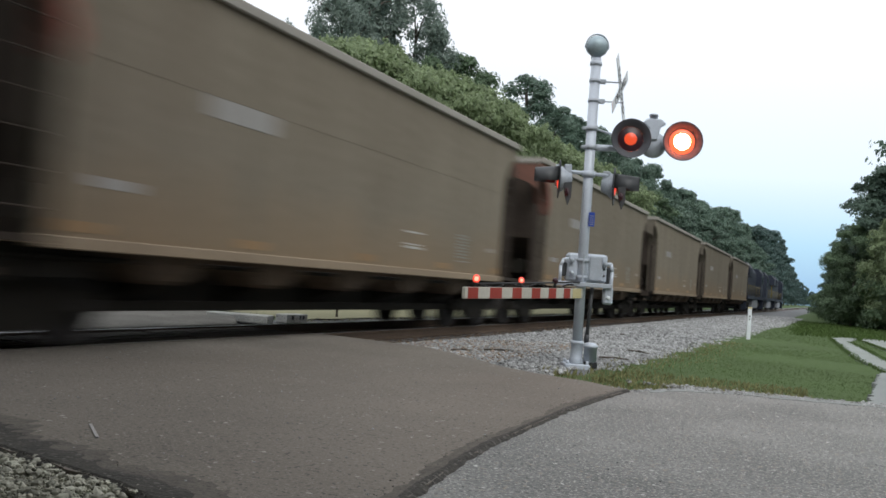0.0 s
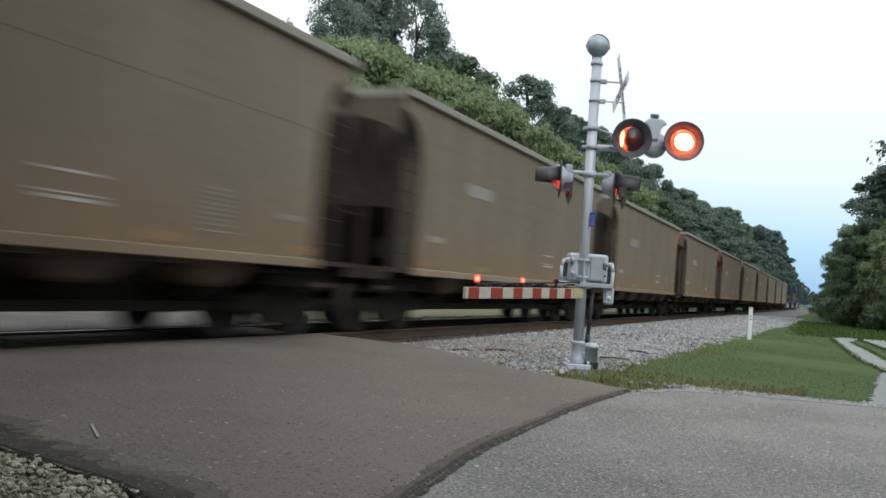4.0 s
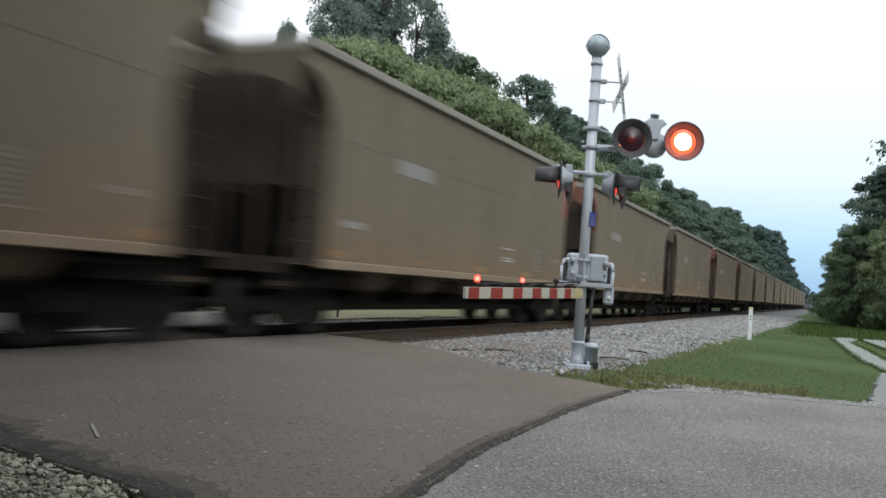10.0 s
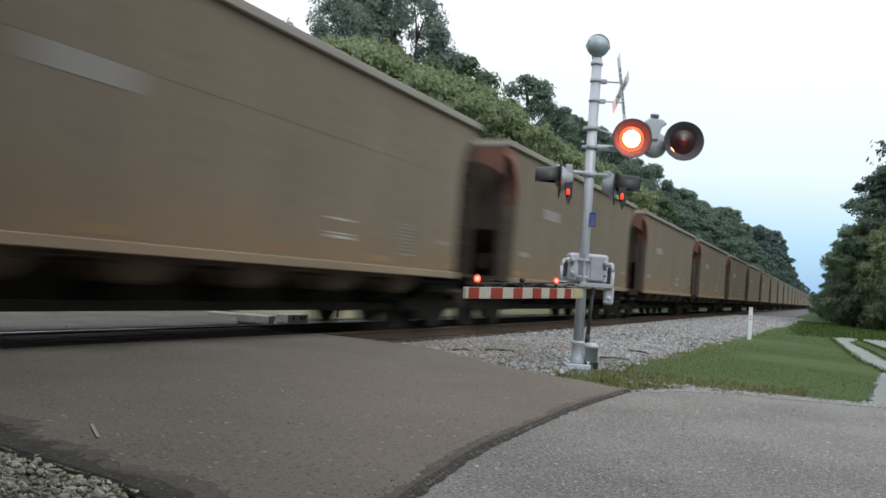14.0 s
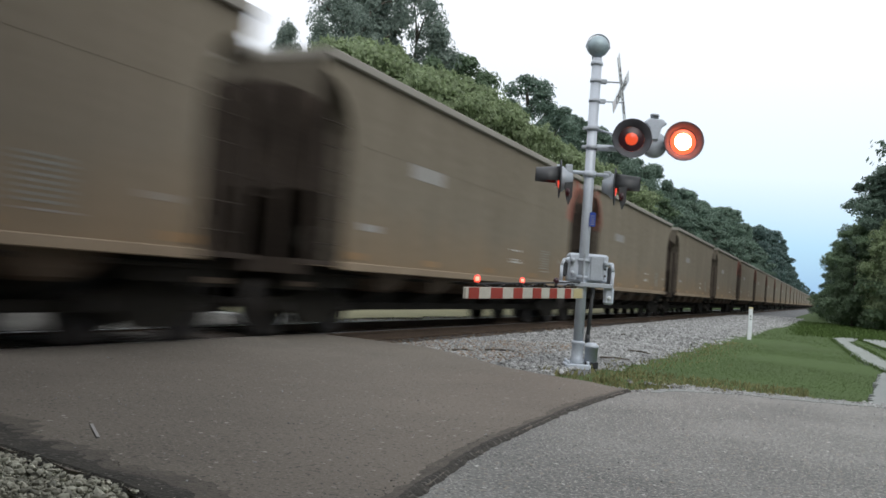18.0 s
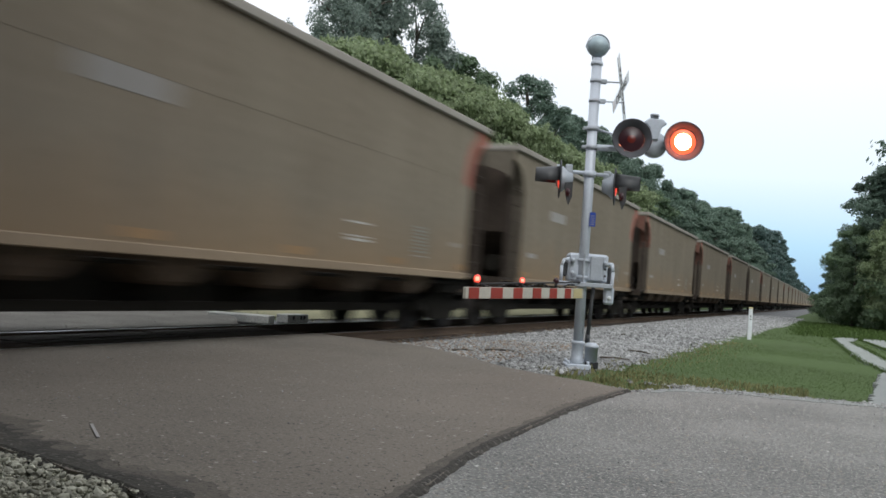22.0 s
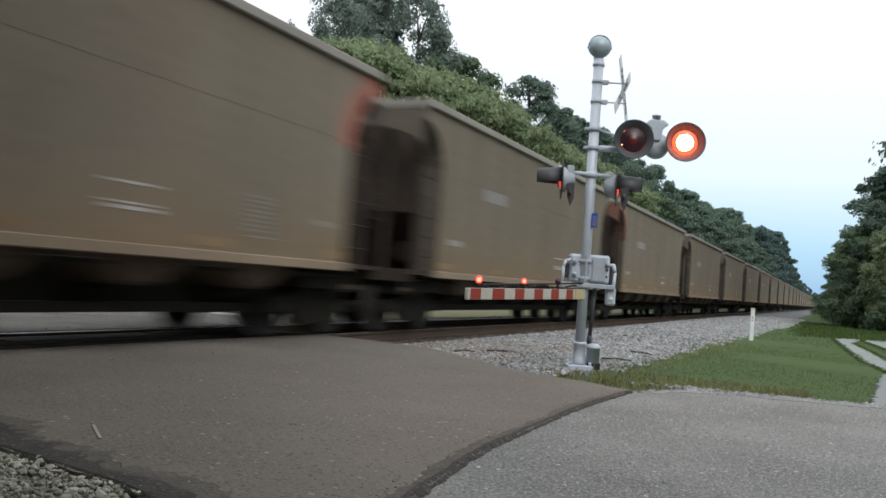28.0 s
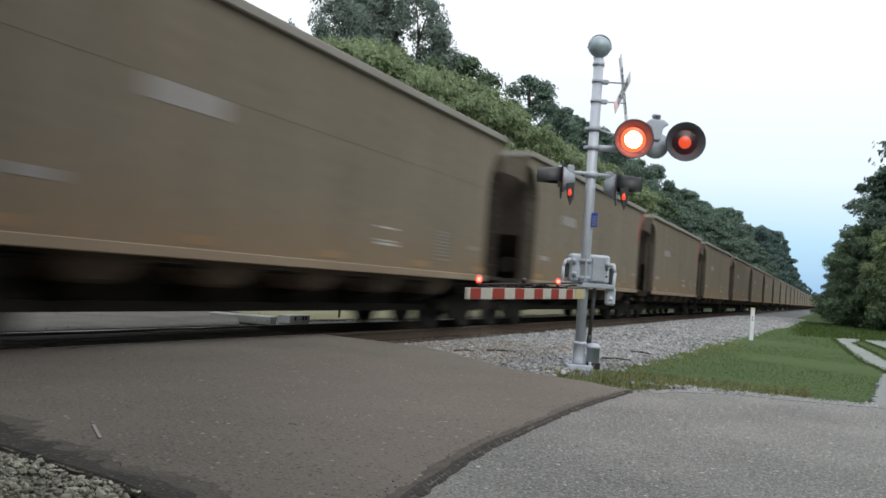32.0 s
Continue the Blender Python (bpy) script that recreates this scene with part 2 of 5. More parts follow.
M_LEAF_DARK = leafy("dark_leaves", (0.230, 0.282, 0.236), (0.138, 0.182, 0.152), 0.48)
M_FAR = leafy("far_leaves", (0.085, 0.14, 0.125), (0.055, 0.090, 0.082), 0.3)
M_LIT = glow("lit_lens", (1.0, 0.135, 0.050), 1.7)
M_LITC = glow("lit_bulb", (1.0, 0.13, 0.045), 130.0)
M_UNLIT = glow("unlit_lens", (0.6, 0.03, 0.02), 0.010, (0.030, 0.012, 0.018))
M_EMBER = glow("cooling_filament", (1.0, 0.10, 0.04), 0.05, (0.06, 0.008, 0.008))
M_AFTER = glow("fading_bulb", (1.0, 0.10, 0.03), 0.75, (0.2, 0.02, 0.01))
M_GLINT = glow("red_peephole", (1.0, 0.07, 0.035), 1.05, (0.4, 0.03, 0.02))
M_SPARK = glow("red_bulb", (1.0, 0.30, 0.2), 2.2, (0.4, 0.03, 0.02))


# ---- mesh helpers ----
def part(name, bm, material, parent=None, label=""):
    me = bpy.data.meshes.new(name)
    bm.to_mesh(me)
    bm.free()
    for m in (material if isinstance(material, (list, tuple)) else [material]):
        me.materials.append(m)
    ob = new(name, me)
    ob.parent = parent
    if label:
        tagged(ob, label)
    return ob


def empty(name, m, label, category, group="", kind=""):
    ob = new(name)
    ob.empty_display_size = 0.2
    ob.matrix_basis = m
    return tagged(ob, label, category, group, kind)


def box(bm, x0, x1, y0, y1, z0, z1, bevel=0.0, m=None, mi=0):
    r = bmesh.ops.create_cube(bm, size=1.0)
    vs = r["verts"]
    t = Matrix.Translation(((x0 + x1) / 2, (y0 + y1) / 2, (z0 + z1) / 2)) @ Matrix.Diagonal((x1 - x0, y1 - y0, z1 - z0, 1))
    bmesh.ops.transform(bm, matrix=(m @ t) if m else t, verts=vs)
    fs = list({f for v in vs for f in v.link_faces})
    for f in fs:
        f.material_index = mi
    if bevel:
        bmesh.ops.bevel(bm, geom=list({ed for v in vs for ed in v.link_edges}), offset=bevel, segments=1, affect="EDGES")
    return bm


def boxes(*rows, bevel=0.0):
    bm = bmesh.new()
    for r in rows:
        box(bm, *r, bevel=bevel)
    return bm


def rod(bm, a, b, r, r2=None, seg=12, smooth=True, mi=0):
    a, b = Vector(a), Vector(b)
    d = b - a
    res = bmesh.ops.create_cone(bm, cap_ends=True, segments=seg, radius1=r, radius2=r if r2 is None else r2, depth=d.length,
                                matrix=Matrix.Translation((a + b) / 2) @ d.to_track_quat("Z", "Y").to_matrix().to_4x4())
    for f in {f for v in res["verts"] for f in v.link_faces}:
        f.smooth = smooth and len(f.verts) == 4
        f.material_index = mi
    return bm


def rods(*rows, seg=12):
    bm = bmesh.new()
    for r in rows:
        rod(bm, *r, seg=seg)
    return bm


def lathe(bm, profile, m=None, seg=24, mi=0, arc=(0, 360)):
    """Turn (radius, height) pairs round Z."""
    full = abs(arc[1] - arc[0]) >= 360
    cols = seg if full else seg + 1
    rings = []
    for i in range(cols):
        a = radians(arc[0] + (arc[1] - arc[0]) * i / seg)
        rings.append([bm.verts.new((m or Matrix()) @ Vector((r * math.cos(a), r * math.sin(a), z))) for r, z in profile])
    for i in range(seg):
        p, q = rings[i], rings[(i + 1) % cols]
        for j in range(len(profile) - 1):
            if profile[j][0] < 1e-6:
                vs = [p[j], q[j + 1], p[j + 1]]
            elif profile[j + 1][0] < 1e-6:
                vs = [p[j], q[j], p[j + 1]]
            else:
                vs = [p[j], q[j], q[j + 1], p[j + 1]]
            f = bm.faces.new(vs)
            f.smooth, f.material_index = True, mi
    bmesh.ops.remove_doubles(bm, verts=bm.verts, dist=1e-5)
    return bm


def prism(bm, pts, axis, a, b, mi=0):
    """Extrude a flat outline: axis 'x' takes (y, z) pairs, 'y' takes (x, z), 'z' takes (x, y)."""
    def at(p, s):
        return {"x": (s, p[0], p[1]), "y": (p[0], s, p[1]), "z": (p[0], p[1], s)}[axis]
    v0 = [bm.verts.new(at(p, a)) for p in pts]
    v1 = [bm.verts.new(at(p, b)) for p in pts]
    fs = [bm.faces.new(v0), bm.faces.new(v1[::-1])]
    n = len(pts)
    for i in range(n):
        fs.append(bm.faces.new((v0[i], v1[i], v1[(i + 1) % n], v0[(i + 1) % n])))
    for f in fs:
        f.material_index = mi
    bmesh.ops.recalc_face_normals(bm, faces=fs)
    return bm


def from_arrays(name, verts, faces, material):
    me = bpy.data.meshes.new(name)
    me.from_pydata(verts, [], faces)
    for m in (material if isinstance(material, (list, tuple)) else [material]):
        me.materials.append(m)
    return me


# ---- ground, roads, track ----
RAIL_Z = 0.012
TRACK_X = -8.40


def sheet(name, xs, ys, height, material, label, category):
    """A grid of ground with a height function."""
    verts = [(x, y, height(x, y)) for y in ys for x in xs]
    n = len(xs)
    faces = [(j * n + i, j * n + i + 1, (j + 1) * n + i + 1, (j + 1) * n + i) for j in range(len(ys) - 1) for i in range(n - 1)]
    me = from_arrays(name, verts, faces, material)
    for p in me.polygons:
        p.use_smooth = True
    return tagged(new(name, me), label, category, kind="structure")


def bumpy(x, y):
    if abs(x) > 200 or abs(y) > 400:
        return -0.30 if -14.0 < x < -3.2 else -0.03
    if -14.0 < x < -3.2:
        return -0.30 if x > -10.5 else -0.12
    return -0.03 + 0.02 * noise.noise(Vector((x * 0.3, y * 0.3, 0)))


gx = [-3000, -1000, -300, -120] + list(np.arange(-60, -12, 4.0)) + list(np.arange(-12, 14, 1.0)) + [20, 40, 120, 300, 1000, 3000]
gy = [-3000, -1200, -400, -100, -40] + list(np.arange(-16, 70, 1.5)) + [80, 100, 140, 200, 300, 500, 900, 1600, 3000]
sheet("ground", [float(v) for v in gx], [float(v) for v in gy], bumpy, M_GRASS, "mown green grass verge beside the railway", "grass")


def slab(name, outline, z, thick, material, label, category, ramp=None):
    """A flat piece of ground covering from its outline; ramp lifts it towards the track."""
    bm = bmesh.new()
    f = bm.faces.new([bm.verts.new((x, y, z)) for x, y in outline])
    bmesh.ops.triangulate(bm, faces=[f])
    for _ in range(4 if ramp else 0):
        bmesh.ops.subdivide_edges(bm, edges=[ed for ed in bm.edges if ed.calc_length() > 0.7], cuts=1)
        bmesh.ops.triangulate(bm, faces=bm.faces[:])
    if ramp:
        for v in bm.verts:
            v.co.z = ramp(v.co.x, v.co.y)
    top = bm.faces[:]
    r = bmesh.ops.extrude_face_region(bm, geom=top)
    for v in [g for g in r["geom"] if isinstance(g, bmesh.types.BMVert)]:
        v.co.z -= thick
    bmesh.ops.recalc_face_normals(bm, faces=bm.faces[:])
    ob = part(name, bm, material)
    return tagged(ob, label, category, kind="structure")


def road_ramp(x, y):
    return 0.020 + 0.0015 * noise.noise(Vector((x * 0.8, y * 0.8, 5)))


def rough_edge(pts, amp, step, seed):
    """Points along a line, shaken sideways like a worn edge."""
    rnd = random.Random(seed)
    out = []
    for (x0, y0), (x1, y1) in zip(pts, pts[1:]):
        n = max(1, int(math.hypot(x1 - x0, y1 - y0) / step))
        for i in range(n):
            t = i / n
            out.append((x0 + (x1 - x0) * t + rnd.uniform(-amp, amp), y0 + (y1 - y0) * t + rnd.uniform(-amp, amp)))
    return out + [pts[-1]]


# the side road on which the camera stands
seam = [(-1.62, 2.6), (-1.78, 3.93), (-1.89, 4.72), (-1.95, 5.31), (-1.97, 5.9), (-1.99, 6.62), (-2.01, 7.47), (-1.99, 8.39), (-1.95, 9.15), (-1.92, 9.6)]
far_kerb = [(-1.92, 9.6), (-1.5, 10.45), (-0.9, 10.82), (-0.22, 10.94), (0.5, 11.12), (0.66, 13.0), (0.73, 14.8), (0.90, 17.2), (14, 17.6)]
slab("road", [(-2.4, -30), (-2.4, 2.6)] + rough_edge([(-2.4, 2.6), (-2.4, 9.3), (-1.92, 9.6)], 0.0, 0.5, 1)[1:] + rough_edge(far_kerb, 0.035, 0.18, 2)[1:] + [(14, -30)],
     0.003, 0.1, M_CHIP, "pale grey chip-seal side road with worn edges", "road")
kerb_out = rough_edge([(-1.75, 9.95), (-1.42, 10.66), (-0.9, 10.98), (-0.22, 11.10), (0.42, 11.24), (0.60, 13.0), (0.67, 14.8), (0.86, 17.4)], 0.06, 0.12, 12)
kerb_in = rough_edge([(1.5, 17.0), (1.05, 14.8), (0.95, 12.9), (0.72, 10.95), (-0.2, 10.66), (-0.9, 10.58), (-1.4, 10.25), (-1.7, 9.75)], 0.05, 0.12, 13)
slab("sandy_edge", kerb_out + kerb_in, 0.008, 0.06, M_DIRT, "pale sandy edge of the side road", "road edge")
# the crossing road, darker and newer, laid over the side road's edge and ramped up to the rails
near_edge = rough_edge([(-7.58, 5.1), (-4.7, 3.72), (-4.0, 3.45), (-3.46, 3.34), (-2.9, 3.22), (-2.4, 3.02)], 0.02, 0.1, 15) + [(-1.62, 2.6)]
far_edge = [(-1.92, 9.6), (-2.31, 9.93), (-2.75, 10.12), (-3.56, 10.5), (-4.82, 11.75), (-5.6, 12.35), (-6.2, 12.45), (-6.93, 12.6), (-7.58, 12.7)]
slab("crossing_road", near_edge[:-1] + rough_edge(seam, 0.03, 0.12, 3) + rough_edge(far_edge, 0.035, 0.2, 4)[1:], 0.02, 0.12, M_ASPHALT,
     "dark brown-grey asphalt crossing road with ragged edges", "road", ramp=road_ramp)


def ragged_band(name, base, side, wide, z, seed, material, label, skirt):
    """A strip of darker crumbling surface along a line; its inner edge wanders."""
    pts = rough_edge(base, 0.004, 0.03, seed)
    verts, faces = [], []
    for i, (x, y) in enumerate(pts):
        (xa, ya), (xb, yb) = pts[max(i - 10, 0)], pts[min(i + 10, len(pts) - 1)]
        d = math.hypot(xb - xa, yb - ya)
        nx, ny = -(yb - ya) / d * side, (xb - xa) / d * side
        w = wide * (0.72 + 0.45 * noise.noise(Vector((x * 2.3, y * 2.3, seed))) + 0.22 * noise.noise(Vector((x * 11, y * 11, seed))))
        out = 0.004 if not skirt else 0.040 + 0.022 * noise.noise(Vector((x * 7, y * 7, seed + 3)))
        verts.append((x - nx * out, y - ny * out, 0.0045 if skirt else z))
        for f in (0.0, 0.5, 1.0):
            verts.append((x + nx * w * f, y + ny * w * f, z - (0.006 if f == 1.0 else 0.0)))
    for i in range(len(pts) - 1):
        for k in (0, 1, 2):
            q = (4 * i + k, 4 * i + k + 1, 4 * i + k + 5, 4 * i + k + 4)
            faces.append(q if side < 0 else q[::-1])
    return tagged(new(name, from_arrays(name, verts, faces, material)), label, "road", kind="structure")


edge_base = [(-2.4, 3.05), (-2.9, 3.24), (-3.46, 3.36), (-4.0, 3.47), (-4.7, 3.74), (-7.4, 5.05)]
for k, (wide, z, material) in enumerate(((0.52, 0.0240, M_TAR_THIN), (0.34, 0.0275, M_TAR))):
    ragged_band("crumbled_shoulder", edge_base, -1, wide, z, 8 + k, material, "dark crumbled edge of the asphalt", k == 1)
for k, (wide, z, material) in enumerate(((0.15, 0.0240, M_TAR_THIN), (0.05, 0.0275, M_TAR))):
    ragged_band("seam_band", seam, 1, wide, z, 61 + k, material, "dark edge band of the crossing road", k == 1)
slab("road_beyond", [(-9.30, 3.0), (-9.30, 12.9), (-10.6, 14.6), (-13.0, 16.4), (-26, 24), (-33, 28), (-33, 8)], 0.012, 0.1, M_YARD, "pale gravelly road running on beyond the track", "road")
panels = tagged(empty("crossing_panels", pose(TRACK_X, 0, 0), "dark worn timber crossing panels between the rails, outer planks blackened as shadow", "crossing", kind="structure"))
for k in range(4):
    for i in range(5):
        x = -0.55 + 0.275 * i
        y = 2.2 + 2.7 * k
        part("plank", boxes((x - 0.13, x + 0.13, y, y + 2.66, -0.12, -0.016 - 0.004 * ((i + k) % 3)), bevel=0.008), M_TIE, panels)

# outer planks are near black: the train's shadow is painted into them
for k in range(4):
    for i in range(3):
        x = -1.42 + 0.275 * i
        y = 2.2 + 2.7 * k
        part("plank", boxes((x - 0.13, x + 0.13, y, y + 2.66, -0.12, -0.022 - 0.004 * ((i + k) % 3)), bevel=0.008), M_SHADOW_PANEL, panels)

# ballast under and beside the track


def strip(name, prof, y0, y1, step, material, label, category, wave=0.0):
    ys = np.arange(y0, y1 + step, step)
    verts, faces = [], []
    for y in ys:
        for i, (x, z) in enumerate(prof):
            dx = wave * noise.noise(Vector((x, y * 0.7, 3))) if i in (0, len(prof) - 1) else 0
            verts.append((x + dx, y, z + (0.012 * noise.noise(Vector((x * 3, y * 3, 0))) if step < 3 else 0)))
    n = len(prof)
    for j in range(len(ys) - 1):
        for i in range(n - 1):
            faces.append((j * n + i, j * n + i + 1, (j + 1) * n + i + 1, (j + 1) * n + i))
    ob = new(name, from_arrays(name, verts, faces, material))
    return tagged(ob, label, category, kind="structure")


near_prof = [(-11.0, -0.10), (-10.2, -0.16), (-9.9, -0.18), (-6.95, -0.18), (-6.3, -0.14), (-5.6, -0.09), (-4.9, -0.05), (-4.2, -0.025), (-3.5, -0.015), (-2.9, -0.02), (-2.4, -0.06)]
strip("ballast", near_prof, 11.0, 75.0, 0.5, M_BED, "pale grey crushed-stone ballast along the track", "gravel", 0.5)
flat_prof = [(-11.0, -0.20), (-7.0, -0.20), (-5.0, -0.12), (-2.4, -0.12)]
strip("dry_verge", [(-17.5, -0.06), (-16.0, -0.01), (-14.0, -0.02), (-12.0, -0.075), (-10.7, -0.085)], 17.3, 60.0, 0.75, M_HAY, "pale yellowish dry grass verge beyond the track", "grass", 0.4)
strip("ballast_near", flat_prof, -60.0, 11.0, 3.0, M_BED, "crushed-stone ballast along the track", "gravel")
strip("ballast_far", near_prof, 75.0, 1500.0, 25.0, M_BED, "crushed-stone ballast running into the distance", "gravel")
strip("ballast_behind", flat_prof, -800.0, -60.0, 20.0, M_BED, "crushed-stone ballast behind the crossing", "gravel")


def rail(x, name):
    prof = [(-0.075, 0.0), (0.075, 0.0), (0.075, 0.012), (0.012, 0.03), (0.010, 0.13), (0.036, 0.14), (0.036, 0.172), (0.03, 0.178), (-0.03, 0.178), (-0.036, 0.172), (-0.036, 0.14), (-0.010, 0.13), (-0.012, 0.03), (-0.075, 0.012)]
    bm = bmesh.new()
    prism(bm, [(x + a, b + RAIL_Z - 0.178) for a, b in prof], "y", -800, 1500)
    for f in bm.faces:
        if f.normal.z > 0.5 and f.calc_center_median().z > RAIL_Z - 0.01:
            f.material_index = 1
    return tagged(part(name, bm, [M_RAIL, M_RAILTOP]), "rusty steel rail with a polished head", "rail", "rails of the track", "structure")


rail(TRACK_X + 0.755, "rail")
rail(TRACK_X - 0.755, "rail")

# wooden ties, their tops level with the stone
tie_me = None
ties = tagged(empty("track_ties", pose(TRACK_X, 0, 0), "dark creosoted wooden ties under the rails", "ties", kind="structure"))
rnd = random.Random(21)
for i in range(-10, 190):
    y = 0.53 * i
    if 2.0 < y < 12.9:
        continue
    if tie_me is None:
        tie = part("tie", boxes((-1.3, 1.3, -0.115, 0.115, -0.34, -0.166), bevel=0.012), M_TIE, ties)
        tie_me = tie.data
    else:
        tie = new("tie", tie_me)
        tie.parent = ties
    tie.matrix_basis = pose(rnd.uniform(-0.04, 0.04), y, rnd.uniform(-0.006, 0.0), 0, 0, rnd.uniform(-1.2, 1.2))


# ---- the train ----
PITCH_L = 16.15          # car length over couplers
LIFT = 0.171             # body above the heights written below


# small surges of the train's speed, in car lengths, second by second
SURGE_T = [0, 1, 2, 3, 5.5, 6, 7, 8, 9, 10, 11, 12, 13, 14, 17, 18, 19, 20, 21, 22, 23, 24, 25, 28, 29, 30, 31, 32]
SURGE = [0.011, -0.020, -0.008, 0.009, -0.014, 0.004, -0.026, -0.018, 0.000, 0.006, 0.02, 0.028, -0.006, 0.002, -0.007, -0.003, -0.038, -0.018, -0.002, 0.027, -0.010, 0.003, -0.030, 0.030, 0.006, -0.022, 0.008, -0.010]


def progress(t):
    """Car lengths that the train has gone, counted from the camera's line to the joint behind car 0."""
    return 1.28115 + 1.128792 * t + 5.19048e-4 * t * t - 2.14213e-5 * t ** 3 + float(np.interp(t, SURGE_T, SURGE))


# half lengths of the side: low down, where the side is cut back for the ladder, and at the top; rear end, front end
ENDS = {-1: (6.36, 7.22), 1: (6.27, 7.04)}


def end_curve(s, step=15):
    """The rounded cut of the side at one end, from the sill up to the top chord."""
    y0, y1 = ENDS[s]
    return [(s * y0, 2.7)] + [(s * (y1 - (y1 - y0) * math.cos(radians(a))), 2.7 + 1.0 * math.sin(radians(a))) for a in range(step, 90, step)] + [(s * y1, 3.71)]


def side_outline():
    top, low = 4.07, 0.886
    front = [(ENDS[1][0], low)] + end_curve(1) + [(ENDS[1][1], top)]
    rear = [(-ENDS[-1][0], low)] + end_curve(-1) + [(-ENDS[-1][1], top)]
    return front + rear[::-1]


def flange(s, k, lift, up, x_out, foot=None):
    """The curved end flange that follows the cut of the side, lifted off it towards the end of the car."""
    curve = ([(s * ENDS[s][0], foot)] if foot else []) + end_curve(s)
    low = [(y, z + up) for y, z in curve]
    high = [(y + s * lift, z + up - 0.3 * lift) for y, z in curve]
    bm = bmesh.new()
    prism(bm, high + low[::-1], "x", *sorted((k * 1.16, k * x_out)))
    return bm


def wheelset_mesh():
    bm = bmesh.new()
    turn = Matrix.Rotation(radians(90), 4, "Y")
    for s in (-1, 1):
        prof = [(0.08, -0.07), (0.11, -0.07), (0.13, -0.02), (0.36, -0.015), (0.39, -0.06), (0.456, -0.06), (0.46, 0.05), (0.485, 0.06), (0.485, 0.085), (0.39, 0.085), (0.36, 0.02), (0.13, 0.02), (0.08, 0.03)]
        lathe(bm, [(r, -s * z) for r, z in prof], Matrix.Translation((0.755 * s, 0, 0)) @ turn, seg=20)
    rod(bm, (-1.08, 0, 0), (1.08, 0, 0), 0.075, seg=10)
    for s in (-1, 1):
        for k in range(3):
            a = radians(120 * k)
            box(bm, 1.05 * s - 0.05, 1.05 * s + 0.05, 0.045 * math.cos(a) - 0.015, 0.045 * math.cos(a) + 0.015, 0.045 * math.sin(a) - 0.015, 0.045 * math.sin(a) + 0.015)
    return bm


def truck_mesh():
    bm = bmesh.new()
    for s in (-1, 1):
        x0, x1 = (0.93 * s, 1.06 * s) if s > 0 else (1.06 * s, 0.93 * s)
        frame_out = [(-1.15, 0.38), (-1.15, 0.58), (-0.75, 0.64), (-0.35, 0.76), (0.35, 0.76), (0.75, 0.64), (1.15, 0.58), (1.15, 0.38), (0.7, 0.42), (0.42, 0.22), (-0.42, 0.22), (-0.7, 0.42)]
        prism(bm, frame_out, "x", x0, x1)
        for k in (-0.16, 0, 0.16):
            rod(bm, (1.0 * s, k, 0.32), (1.0 * s, k, 0.62), 0.06, seg=8)
    box(bm, -1.0, 1.0, -0.2, 0.2, 0.5, 0.72)
    for k in (-0.45, 0.45):
        box(bm, -0.75, 0.75, k - 0.06, k + 0.06, 0.36, 0.5)
    return bm


